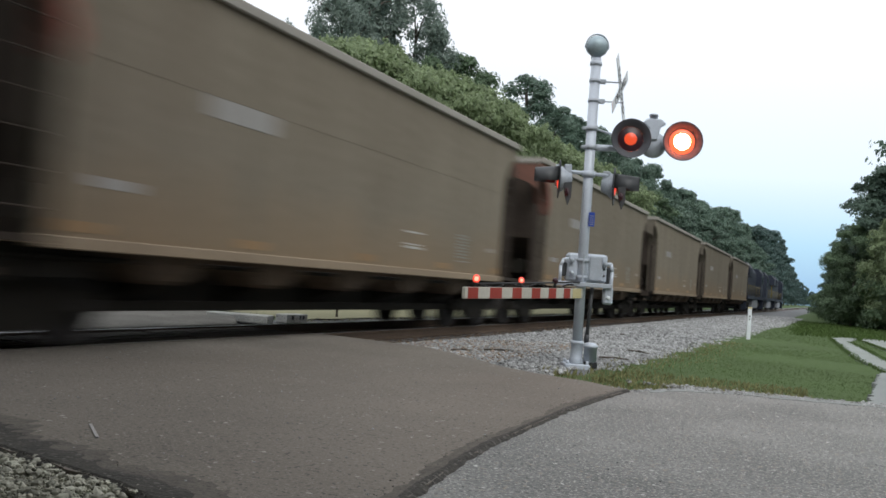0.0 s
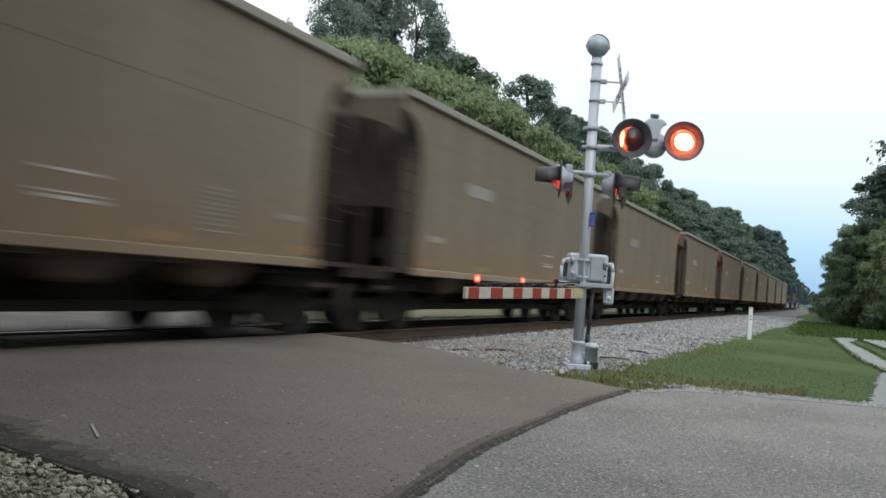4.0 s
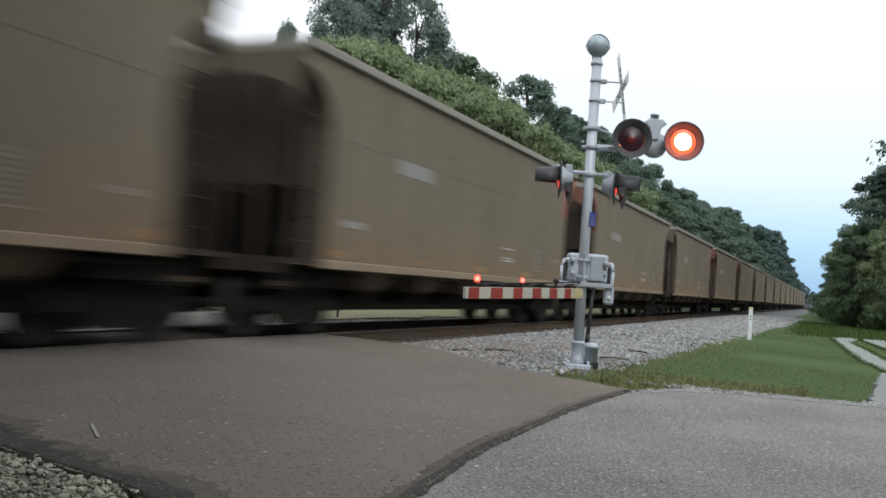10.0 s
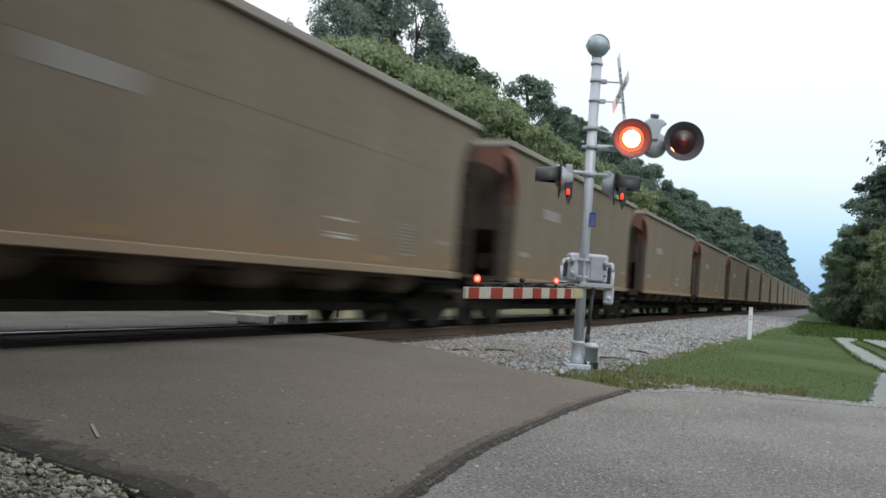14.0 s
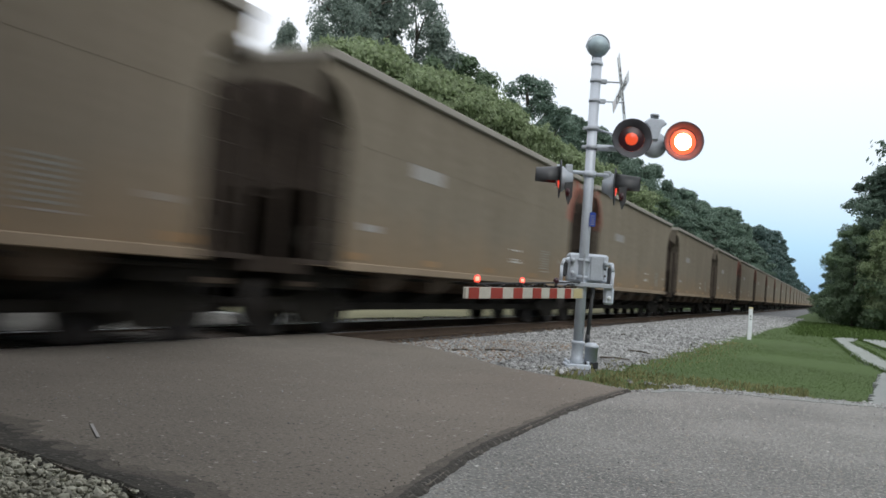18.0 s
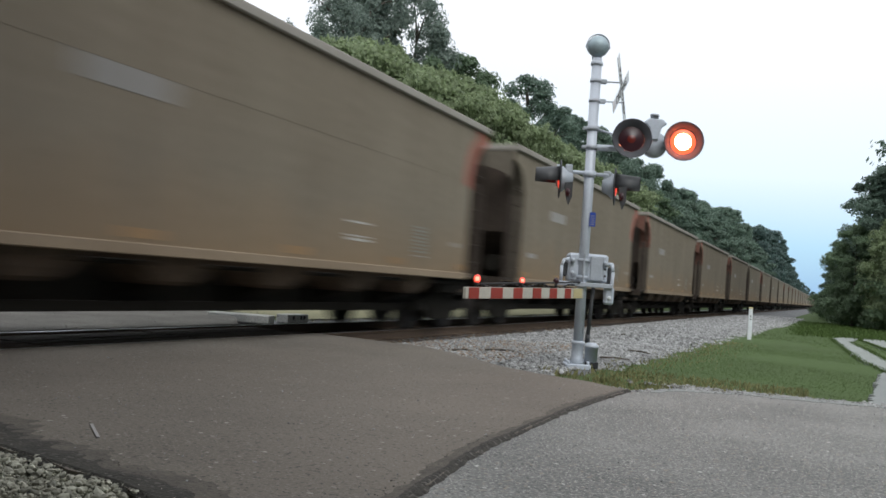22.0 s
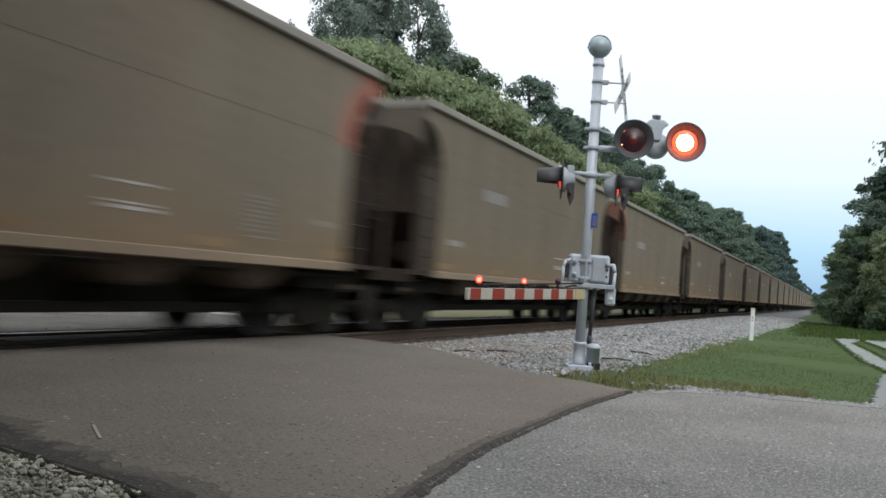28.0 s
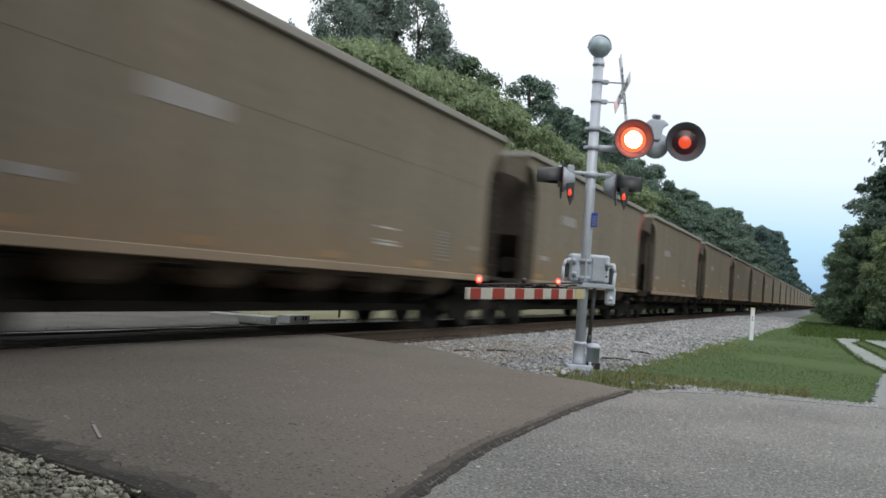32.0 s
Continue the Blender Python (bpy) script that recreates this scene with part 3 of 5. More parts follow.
def build_car():
    car = empty("hopper_car", pose(TRACK_X, 0, RAIL_Z), "weathered tan-grey steel hopper car rolling on the track", "freight car", "hopper cars of the train")
    out = side_outline()
    for s in (-1, 1):
        bm = bmesh.new()
        prism(bm, out, "x", s * 1.51, s * 1.55)
        # folded seam along the side
        prism(bm, [(-6.42, 2.835), (6.42, 2.835), (6.42, 2.852), (-6.42, 2.852)], "x", s * 1.549, s * 1.553)
        part("side_panel", bm, M_CARSIDE, car)
        part("top_chord", boxes((min(1.49 * s, 1.62 * s), max(1.49 * s, 1.62 * s), -7.25, 7.07, 3.95, 4.085), bevel=0.015), M_CHORD, car, "paler top chord")
        part("side_sill", boxes((min(1.45 * s, 1.60 * s), max(1.45 * s, 1.60 * s), -6.42, 6.32, 0.88, 1.01), bevel=0.012), M_SILL, car, "dusty side sill")
        # markings on the side, worn and unreadable
        x0, x1 = sorted((1.551 * s, 1.556 * s))
        part("stencil_patch", boxes((x0, x1, -4.15, -2.8, 2.58, 2.83)), M_STENCIL, car, "pale faded stencil patch")
        bm = boxes(*[(x0, x1, 1.38 + o, 2.02 + o, z, z + h) for o, z, h in ((0.02, 1.63, 0.03), (0.0, 1.42, 0.022), (0.04, 1.355, 0.04))])
        part("marking_line", bm, M_LETTER, car, "short white marking lines")["kind"] = "stuff"
        part("data_stencil", boxes(*[(x0, x1, 3.80 + 0.03 * (i % 3), 4.22 - 0.06 * (i % 2), 1.30 + 0.062 * i, 1.33 + 0.062 * i) for i in range(8)]), M_DATA, car, "rows of small faded lettering")["kind"] = "stuff"
        part("number_patch", boxes((x0, x1, -5.90, -5.25, 1.53, 1.64)), M_STENCIL, car, "pale number patch")
        part("number_patch", boxes((x0, x1, 5.40, 5.90, 1.50, 1.58)), M_FADED, car, "pale number patch")
        part("end_line", boxes((x0, x1, 3.82, 4.35, 1.225, 1.245)), M_STENCIL, car)
        for y in (-6.0, -3.1, 0.0, 3.1, 6.0):
            part("reflector_strip", boxes((x0, x1, y - 0.28, y + 0.28, 1.06, 1.17)), M_YELLOW, car, "yellow-orange reflector strip")
    for s in (-1, 1):
        # bulkhead and slope sheet at each end, under a hood with rounded lower corners, darkened as shade
        low, far = ENDS[s]
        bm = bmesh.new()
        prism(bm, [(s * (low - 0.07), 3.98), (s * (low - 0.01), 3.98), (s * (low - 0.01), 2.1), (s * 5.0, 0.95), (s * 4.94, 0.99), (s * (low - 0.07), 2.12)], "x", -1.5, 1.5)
        part("end_sheet", bm, M_CAREND, car, "grimy end sheet, recess shade in its colour")
        arch = [(1.5 * math.cos(radians(a)), 3.10 + 0.54 * math.sin(radians(a)) ** 0.8) for a in range(15, 166, 15)]
        bm = bmesh.new()
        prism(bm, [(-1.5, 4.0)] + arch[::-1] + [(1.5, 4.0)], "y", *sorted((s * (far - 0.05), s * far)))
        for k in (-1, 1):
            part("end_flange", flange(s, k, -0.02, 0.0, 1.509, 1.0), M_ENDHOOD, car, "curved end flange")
        part("end_hood", bm, M_ENDHOOD, car, "tan-grey end hood, shade in its colour, over an arched opening")
        part("end_chord", boxes((-1.49, 1.49, *sorted((s * (far - 0.08), s * (far + 0.025))), 3.95, 4.08), bevel=0.01), M_CHORD, car)
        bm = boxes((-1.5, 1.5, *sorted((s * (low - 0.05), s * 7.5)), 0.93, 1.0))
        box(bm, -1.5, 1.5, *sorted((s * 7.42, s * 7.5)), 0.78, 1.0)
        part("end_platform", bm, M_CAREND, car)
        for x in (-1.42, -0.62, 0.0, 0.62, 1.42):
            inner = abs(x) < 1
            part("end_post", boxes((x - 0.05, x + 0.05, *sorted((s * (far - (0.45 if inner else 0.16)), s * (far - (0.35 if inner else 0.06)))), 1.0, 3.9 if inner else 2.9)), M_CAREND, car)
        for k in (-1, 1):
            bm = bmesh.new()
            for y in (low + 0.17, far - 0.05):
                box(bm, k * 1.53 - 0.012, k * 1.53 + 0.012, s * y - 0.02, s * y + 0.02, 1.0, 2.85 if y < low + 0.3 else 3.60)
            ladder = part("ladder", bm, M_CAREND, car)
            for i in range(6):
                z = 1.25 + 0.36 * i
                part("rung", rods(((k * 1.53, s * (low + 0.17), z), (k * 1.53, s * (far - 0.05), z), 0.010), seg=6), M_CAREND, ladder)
        bm = boxes((-0.16, 0.16, *sorted((s * 7.4, s * 7.75)), 0.68, 0.92), (-0.07, 0.07, *sorted((s * 7.7, s * 8.0)), 0.72, 0.88), (-0.14, 0.14, *sorted((s * 7.92, s * 8.06)), 0.66, 0.95), bevel=0.015)
        part("coupler", bm, M_TRUCK, car)
    bm = bmesh.new()
    lathe(bm, [(0.22, -0.015), (0.25, -0.015), (0.25, 0.015), (0.22, 0.015), (0.22, -0.015)], Matrix.Translation((0.7, -7.36, 2.1)) @ Matrix.Rotation(radians(90), 4, "X"), seg=16)
    for k in range(3):
        a = radians(60 * k)
        rod(bm, (0.7 + 0.24 * math.cos(a), -7.36, 2.1 + 0.24 * math.sin(a)), (0.7 - 0.24 * math.cos(a), -7.36, 2.1 - 0.24 * math.sin(a)), 0.012, seg=6)
    part("brake_wheel", bm, M_CAREND, car)
    for s in (-1, 1):
        part("body_bolster", boxes((-1.32, 1.32, *sorted((s * 5.55, s * 6.5)), 0.60, 0.92)), M_TRUCK, car)
        part("end_sill", boxes((-1.25, 1.25, *sorted((s * 6.5, s * 7.35)), 0.55, 0.92)), M_TRUCK, car)
        for k in (-1, 1):
            part("lever_bracket", boxes((*sorted((k * 1.26, k * 1.275)), *sorted((s * 6.85, s * 7.3)), 0.60, 0.67)), M_HOPPER, car, "pale uncoupling lever bracket")
    part("centre_sill", boxes((-0.28, 0.28, -7.4, 7.4, 0.70, 0.93)), M_TRUCK, car)
    for i in range(5):
        y = -4.4 + 2.2 * i
        def hoop(a, b, c):
            return [(-a, -b, c), (a, -b, c), (a, b, c), (-a, b, c)]
        belly = [hoop(1.42, 0.60, 0.90), hoop(1.40, 0.56, 0.80), hoop(1.36, 0.46, 0.69), hoop(1.31, 0.34, 0.60), hoop(1.24, 0.20, 0.55)]
        mids = belly[-1]
        lows = [(-0.55, -0.26, 0.30), (0.55, -0.26, 0.30), (0.55, 0.26, 0.30), (-0.55, 0.26, 0.30)]
        # brown above, black below: the underbody shade is put into the lower colour
        for name, hoops, material, label in (("hopper_chute", belly, M_HOPPER, "brown sloped hopper sheet"), ("hopper_mouth", (mids, lows), M_TRUCK, "discharge mouth, blackened as underbody shade")):
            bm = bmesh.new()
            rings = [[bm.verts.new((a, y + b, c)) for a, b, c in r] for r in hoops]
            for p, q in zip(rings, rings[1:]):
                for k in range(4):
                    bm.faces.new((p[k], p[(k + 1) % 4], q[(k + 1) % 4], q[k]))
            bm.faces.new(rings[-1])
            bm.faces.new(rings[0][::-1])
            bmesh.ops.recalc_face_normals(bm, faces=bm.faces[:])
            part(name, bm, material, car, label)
        part("chute_gate", boxes((-0.6, 0.6, y - 0.34, y + 0.34, 0.20, 0.31)), M_TRUCK, car)
    for i in range(6):
        y = -5.4 + 2.16 * i
        bm = bmesh.new()
        prism(bm, [(y - 0.75, 0.9), (y + 0.75, 0.9), (y + 0.8, 0.22), (y - 0.8, 0.22)], "x", -0.62, 0.62)
        part("ridge_sheet", bm, M_TRUCK, car, "black ridge sheet between the chutes")
    part("door_shaft", boxes((0.84, 0.90, -5.6, 5.6, 0.22, 0.34), (-0.90, -0.84, -5.6, 5.6, 0.22, 0.34)), M_TRUCK, car)
    part("air_reservoir", rods(((0.75, -6.2, 1.35), (0.75, -5.2, 1.35), 0.2), seg=14), M_TRUCK, car)
    part("brake_pipe", rods(((1.35, -6.6, 0.8), (1.35, 6.6, 0.8), 0.03), ((-1.35, -6.6, 0.8), (-1.35, 6.6, 0.8), 0.03), seg=6), M_TRUCK, car)
    for o in car.children_recursive:
        if o.name.split(".")[0] != "coupler":
            o.data.transform(Matrix.Translation((0, 0, LIFT)))
    for y in (-6.25, 6.25):
        truck = part("truck", truck_mesh(), M_TRUCK, car, "black cast-iron two-axle truck")
        truck.location = (0, y, 0)
        for dy in (-0.89, 0.89):
            w = part("wheelset", wheelset_mesh(), M_WHEEL, truck)
            w.location = (0, dy, 0.46)
    return car


def red_corner(car, s):
    """The painted corner that marks the swivelling coupler's end."""
    low, far = ENDS[s]
    if s > 0:
        curve = end_curve(s)
        out = curve + [(s * (far - 0.01), 3.94), (s * (far - 0.6), 3.94)] + [(y - s * 0.36, z + 0.10) for y, z in curve[-2::-1]]
        for k in (-1, 1):
            bm = bmesh.new()
            prism(bm, [(y, z + LIFT) for y, z in out], "x", k * 1.5505, k * 1.5555)
            part("red_corner", bm, M_ORANGE, car, "faded red painted corner")
        return
    curve = end_curve(s)
    out = curve + [(s * (far - 0.01), 3.94), (s * (far - 0.45), 3.94)] + [(y - s * 0.15, z + 0.07) for y, z in curve[-2:0:-1]]
    for k in (-1, 1):
        corner = part("red_corner", flange(s, k, 0.006, LIFT, 1.549), M_ENDRED, car, "faded red painted corner flange")
        bm = bmesh.new()
        prism(bm, [(y, z + LIFT) for y, z in out], "x", k * 1.5505, k * 1.5555)
        part("red_edge", bm, M_ORANGE, corner)
    arch = [(1.49 * math.cos(radians(a)), 3.11 + 0.54 * math.sin(radians(a)) ** 0.8 + LIFT) for a in range(15, 166, 15)]
    bm = bmesh.new()
    prism(bm, [(-1.48, 3.92 + LIFT)] + arch[::-1] + [(1.48, 3.92 + LIFT)], "y", *sorted((s * (far + 0.003), s * (far + 0.009))))
    part("red_end_board", bm, M_ENDRED, car, "faded red end board")


def build_engine():
    eng = empty("locomotive", pose(TRACK_X, 0, RAIL_Z), "dark blue diesel locomotive with a yellow nose", "locomotive", "locomotives of the train")
    bm = boxes((-1.5, 1.5, -10.6, 10.6, 1.25, 1.55))
    part("underframe", bm, M_LOCOB, eng)
    bm = bmesh.new()
    prism(bm, [(-0.95, 1.55), (0.95, 1.55), (0.95, 3.95), (0.7, 4.35), (-0.7, 4.35), (-0.95, 3.95)], "y", -10.0, 5.4)
    part("long_hood", bm, M_LOCOB, eng)
    bm = bmesh.new()
    prism(bm, [(-1.5, 3.3), (1.5, 3.3), (1.5, 4.1), (1.1, 4.6), (-1.1, 4.6), (-1.5, 4.1)], "y", -10.05, -6.4)
    part("radiator", bm, M_LOCOB, eng)
    part("end_panel", boxes((-0.93, 0.93, -10.05, -10.0, 1.6, 3.3)), M_LOCOY, eng, "yellow end panel")
    bm = bmesh.new()
    prism(bm, [(-1.5, 1.55), (1.5, 1.55), (1.5, 4.0), (1.1, 4.5), (-1.1, 4.5), (-1.5, 4.0)], "y", 5.4, 8.3)
    part("cab", bm, M_LOCOB, eng)
    for s in (-1, 1):
        part("cab_window", boxes((*sorted((1.5 * s, 1.52 * s)), 6.0, 7.7, 3.0, 3.7)), M_GLASS, eng)
        part("handrail", rods(((1.45 * s, -10.4, 2.5), (1.45 * s, 5.4, 2.5), 0.02), *[((1.45 * s, y, 1.55), (1.45 * s, y, 2.5), 0.02) for y in range(-10, 6, 2)], seg=6), M_LOCOY, eng)
    part("nose", boxes((-0.9, 0.9, 8.3, 10.2, 1.55, 3.2), bevel=0.1), M_LOCOY, eng)
    part("fuel_tank", boxes((-1.4, 1.4, -3.0, 3.0, 0.35, 1.25), bevel=0.12), M_LOCOG, eng)
    for s in (-1, 1):
        part("pilot", boxes((-1.4, 1.4, *sorted((10.6 * s, 10.75 * s)), 0.25, 1.5)), M_LOCOB, eng)
        part("coupler", boxes((-0.15, 0.15, *sorted((10.7 * s, 11.15 * s)), 0.7, 0.95), bevel=0.02), M_TRUCK, eng)
        bm = boxes(*[(x - 0.08, x + 0.08, -2.4, 2.4, 0.5, 0.95) for x in (-1.05, 1.05)], (-1, 1, -0.3, 0.3, 0.6, 1.25))
        truck = part("truck", bm, M_TRUCK, eng)
        truck.location = (0, 6.8 * s, 0)
        for dy in (-1.85, 0, 1.85):
            w = part("wheelset", wheelset_mesh(), M_WHEEL, truck)
            w.location = (0, dy, 0.50)
            w.scale = (1.0, 1.08, 1.08)
    return eng


REAR_RED = {0, 1, 2, 8, 9, 11, 13, 14, 15, 16, 17, 20, 22, 23, 24, 31}
FRONT_RED = {3, 4, 10, 12, 18, 21, 25, 26, 27, 28, 29, 33, 34, 35, 36}
FIRST, LAST = -3, 39
plain_car = build_car()
rear_car = copy_thing(plain_car, plain_car.matrix_basis.copy())
red_corner(rear_car, -1)
front_car = copy_thing(plain_car, plain_car.matrix_basis.copy())
red_corner(front_car, 1)
cars, spare = {}, {"p": plain_car, "r": rear_car, "f": front_car}
for j in range(FIRST, LAST + 1):
    kind = "r" if j in REAR_RED else "f" if j in FRONT_RED else "p"
    m = pose(TRACK_X, (progress(0) - j + 0.5) * PITCH_L, RAIL_Z)
    first = spare.pop(kind, None)
    if first:
        first.matrix_basis = m
        keep = {"p": plain_car, "r": rear_car, "f": front_car}
        cars[j] = first
    else:
        cars[j] = copy_thing(keep[kind], m)
    if kind != "p":
        tagged(cars[j], "weathered tan-grey hopper car with a faded red painted corner")

ENGINE_L = 22.3
engines = []
for i in range(3):
    y = (progress(0) - FIRST + 1) * PITCH_L + ENGINE_L * (i + 0.5)
    m = pose(TRACK_X, y, RAIL_Z, 0, 0, 180 if i == 1 else 0)
    engines.append((build_engine() if i == 0 else copy_thing(engines[0][0], m), y, 180 if i == 1 else 0))
    engines[-1][0].matrix_basis = m

# ---- the crossing signal: X to the right of its face, Y away, Z up ----
SIG = pose(-3.098, 11.933, 0.0, 0, 0, YAW)
signal = empty("crossing_signal", SIG, "silver railway crossing signal with red lamps and lowered gate arm", "crossing signal")
bm = rods(((0, 0, 0.04), (0, 0, 4.18), 0.068), seg=20)
lathe(bm, [(0.068, 4.08), (0.082, 4.085), (0.082, 4.13), (0.068, 4.135)], seg=20)
part("mast", bm, M_GALV, signal, "aluminium-painted steel mast")
bm = boxes((-0.17, 0.17, -0.17, 0.17, -0.03, 0.045), bevel=0.012)
for s in (-1, 1):
    for k in (-1, 1):
        rod(bm, (0.13 * s, 0.13 * k, 0.04), (0.13 * s, 0.13 * k, 0.09), 0.022, seg=6)
lathe(bm, [(0.085, 0.04), (0.12, 0.05), (0.082, 0.12), (0.080, 0.30), (0.092, 0.31), (0.092, 0.34), (0.07, 0.35)], seg=20)
part("base", bm, M_GALV, signal, "cast base with anchor bolts")
bm = bmesh.new()
lathe(bm, [(0, 0.08), (0.088, 0.08), (0.088, 0.27), (0.098, 0.27), (0.098, 0.30), (0.055, 0.335), (0, 0.34)], Matrix.Translation((0.178, -0.05, 0)), seg=18)
part("junction_box", bm, M_GALV, signal, "round grey junction box")
part("cable_foot", boxes((0.10, 0.27, -0.13, 0.03, 0.0, 0.09), bevel=0.01), M_BLACK, signal)
part("cable_conduit", rods(((0.125, 0.02, 0.33), (0.16, 0.02, 1.14), 0.026), ((0.125, 0.02, 0.33), (0.127, 0.02, 0.44), 0.034), seg=10), M_HOOD, signal, "black cable conduit")
# bell
bm = bmesh.new()
tb = Matrix.Translation((0.0, -0.02, 4.35)) @ Matrix.Rotation(radians(90), 4, "X")
lathe(bm, [(0, 0.10), (0.05, 0.095), (0.10, 0.07), (0.135, 0.02), (0.148, -0.03), (0.14, -0.035), (0, -0.035)], tb, seg=28)
part("bell", bm, M_BELL, signal, "grey-green domed bell")
bm = boxes((-0.06, 0.06, 0.0, 0.12, 4.18, 4.42), bevel=0.015)
rod(bm, (-0.165, 0.01, 4.34), (-0.13, 0.01, 4.34), 0.02, seg=8)
rod(bm, (0.13, 0.01, 4.34), (0.165, 0.01, 4.34), 0.02, seg=8)
lathe(bm, [(0.148, 0.0), (0.158, 0.0), (0.158, 0.04), (0.148, 0.04), (0.148, 0.0)], Matrix.Translation((0.0, 0.03, 4.36)) @ Matrix.Rotation(radians(90), 4, "X"), seg=28)
part("bell_bracket", bm, M_GALVD, signal)
# crossbuck on two thin rods, seen almost edge-on
for z in (3.87, 3.60):
    bm = rods(((0.0, 0.0, z), (0.385, 0.03, z + 0.01), 0.010), seg=8)
    part("crossbuck_rod", bm, M_GALVD, signal)
    bm = bmesh.new()
    lathe(bm, [(0.068, -0.02), (0.078, -0.02), (0.078, 0.02), (0.068, 0.02)], Matrix.Translation((0, 0, z)), seg=18)
    box(bm, 0.06, 0.15, -0.03, 0.03, z - 0.03, z + 0.03, bevel=0.008)
    part("clamp", bm, M_GALVD, signal)
XB = Matrix.Translation((0.372, 0.05, 3.77)) @ Matrix.Rotation(radians(68), 4, "Z")
for i, a in enumerate((46, -36)):
    bm = bmesh.new()
    mm = XB @ Matrix.Rotation(radians(a), 4, "Y")
    box(bm, -0.55, 0.55, -0.004 + 0.012 * i, 0.004 + 0.012 * i, -0.075, 0.075, m=mm)
    blade = part("crossbuck_blade", bm, M_WHITE, signal, "white crossbuck blade with black lettering")
    cu = bpy.data.curves.new("lettering", "FONT")
    cu.offset = 0.002
    cu.body, cu.size, cu.align_x, cu.align_y, cu.extrude = ("RAILROAD", "CROSSING")[i], 0.15, "CENTER", "CENTER", 0.001
    cu.materials.append(M_MARK)
    for side in (0, 180):
        tx = new("lettering", cu)
        tx.parent = blade
        tx.matrix_basis = mm @ Matrix.Rotation(radians(side), 4, "Z") @ Matrix.Translation((0, (0.012 * i - 0.0055) if side == 0 else -(0.012 * i + 0.0055), 0)) @ Matrix.Rotation(radians(90), 4, "X")


def lamp_unit(x, y, z, turn, keyed):
    """Round black background, hood, housing behind; the lamp inside turns its lit face out and away."""
    m = pose(x, y, z, 0, 0, turn)
    face = Matrix.Rotation(radians(90), 4, "X")
    bm = bmesh.new()
    if not keyed:
        lathe(bm, [(0.168, -0.006), (0.255, -0.006), (0.26, 0.0), (0.255, 0.006), (0.168, 0.006), (0.168, -0.006)], face, seg=40)
    else:
        # dished so that the lamp reddens the disc, in place of bloom
        lathe(bm, [(0.168, -0.012), (0.175, -0.012), (0.258, 0.066), (0.264, 0.066), (0.264, 0.082), (0.256, 0.082), (0.176, 0.006), (0.170, 0.002), (0.168, -0.012)], face, seg=40)
    back = part("background_disc", bm, M_DISC, signal, "black round background, dished on the front lamps to catch red glow")
    back.matrix_basis = m
    bm = bmesh.new()
    lathe(bm, [(0.1686, -0.01), (0.172, -0.01), (0.172, 0.010), (0.1686, 0.010), (0.1686, -0.01)] if keyed else [(0.170, 0.0), (0.176, 0.0), (0.140, 0.33), (0.134, 0.33), (0.170, 0.0)], face, seg=28, arc=(-25, 205) if keyed else (-14, 194))
    part("hood", bm, M_HOOD, back, "dark hood")
    bm = bmesh.new()
    if keyed:
        lathe(bm, [(0.168, -0.012), (0.205, -0.02), (0.205, -0.20), (0.15, -0.29), (0.0, -0.30)], face, seg=28)
        box(bm, -0.06, 0.06, 0.20, 0.30, 0.12, 0.22, bevel=0.01)
    else:
        lathe(bm, [(0.168, -0.012), (0.175, -0.03), (0.12, -0.09), (0.085, -0.17), (0.0, -0.18)], face, seg=28)
        box(bm, -0.05, 0.05, 0.06, 0.16, 0.06, 0.20, bevel=0.01)
    part("housing", bm, M_GALVD, back, "grey lamp housing")
    bm = bmesh.new()
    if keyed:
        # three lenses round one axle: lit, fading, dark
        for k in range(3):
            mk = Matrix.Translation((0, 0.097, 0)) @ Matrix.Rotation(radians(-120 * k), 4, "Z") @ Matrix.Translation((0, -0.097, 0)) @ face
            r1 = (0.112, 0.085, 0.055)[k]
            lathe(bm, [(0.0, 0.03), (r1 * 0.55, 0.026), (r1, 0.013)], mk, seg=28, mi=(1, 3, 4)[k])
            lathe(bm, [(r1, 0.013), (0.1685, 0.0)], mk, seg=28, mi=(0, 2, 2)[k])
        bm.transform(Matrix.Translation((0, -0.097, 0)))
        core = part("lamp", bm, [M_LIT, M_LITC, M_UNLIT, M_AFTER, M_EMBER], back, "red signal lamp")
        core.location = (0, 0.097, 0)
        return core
    lathe(bm, [(0.0, 0.03), (0.07, 0.026), (0.132, 0.013)], face, seg=28, mi=1)
    lathe(bm, [(0.132, 0.013), (0.1685, 0.0)], face, seg=28, mi=0)
    lathe(bm, [(0.1685, -0.002), (0.0, -0.008)], face, seg=28, mi=0)
    return part("lamp", bm, [M_UNLIT, M_GLINT], back, "red signal lamp")


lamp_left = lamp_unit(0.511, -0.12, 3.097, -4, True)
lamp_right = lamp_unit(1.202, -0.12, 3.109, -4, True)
# the side arm that carries the front pair
bm = rods(((0.0, 0.0, 2.965), (0.42, 0.0, 2.975), 0.045), ((0.30, 0.03, 2.975), (0.82, 0.05, 3.10), 0.04), ((0.05, 0.0, 3.22), (0.35, 0.05, 3.16), 0.016), seg=14)
part("side_arm", bm, M_GALV, signal, "silver tubular side arm")
bm = bmesh.new()
for z in (2.965, 3.22):
    lathe(bm, [(0.068, -0.03), (0.084, -0.03), (0.084, 0.03), (0.068, 0.03)], Matrix.Translation((0, 0, z)), seg=18)
    box(bm, -0.13, -0.06, -0.03, 0.03, z - 0.02, z + 0.02, bevel=0.008)
part("arm_clamp", bm, M_GALVD, signal)
bm = bmesh.new()
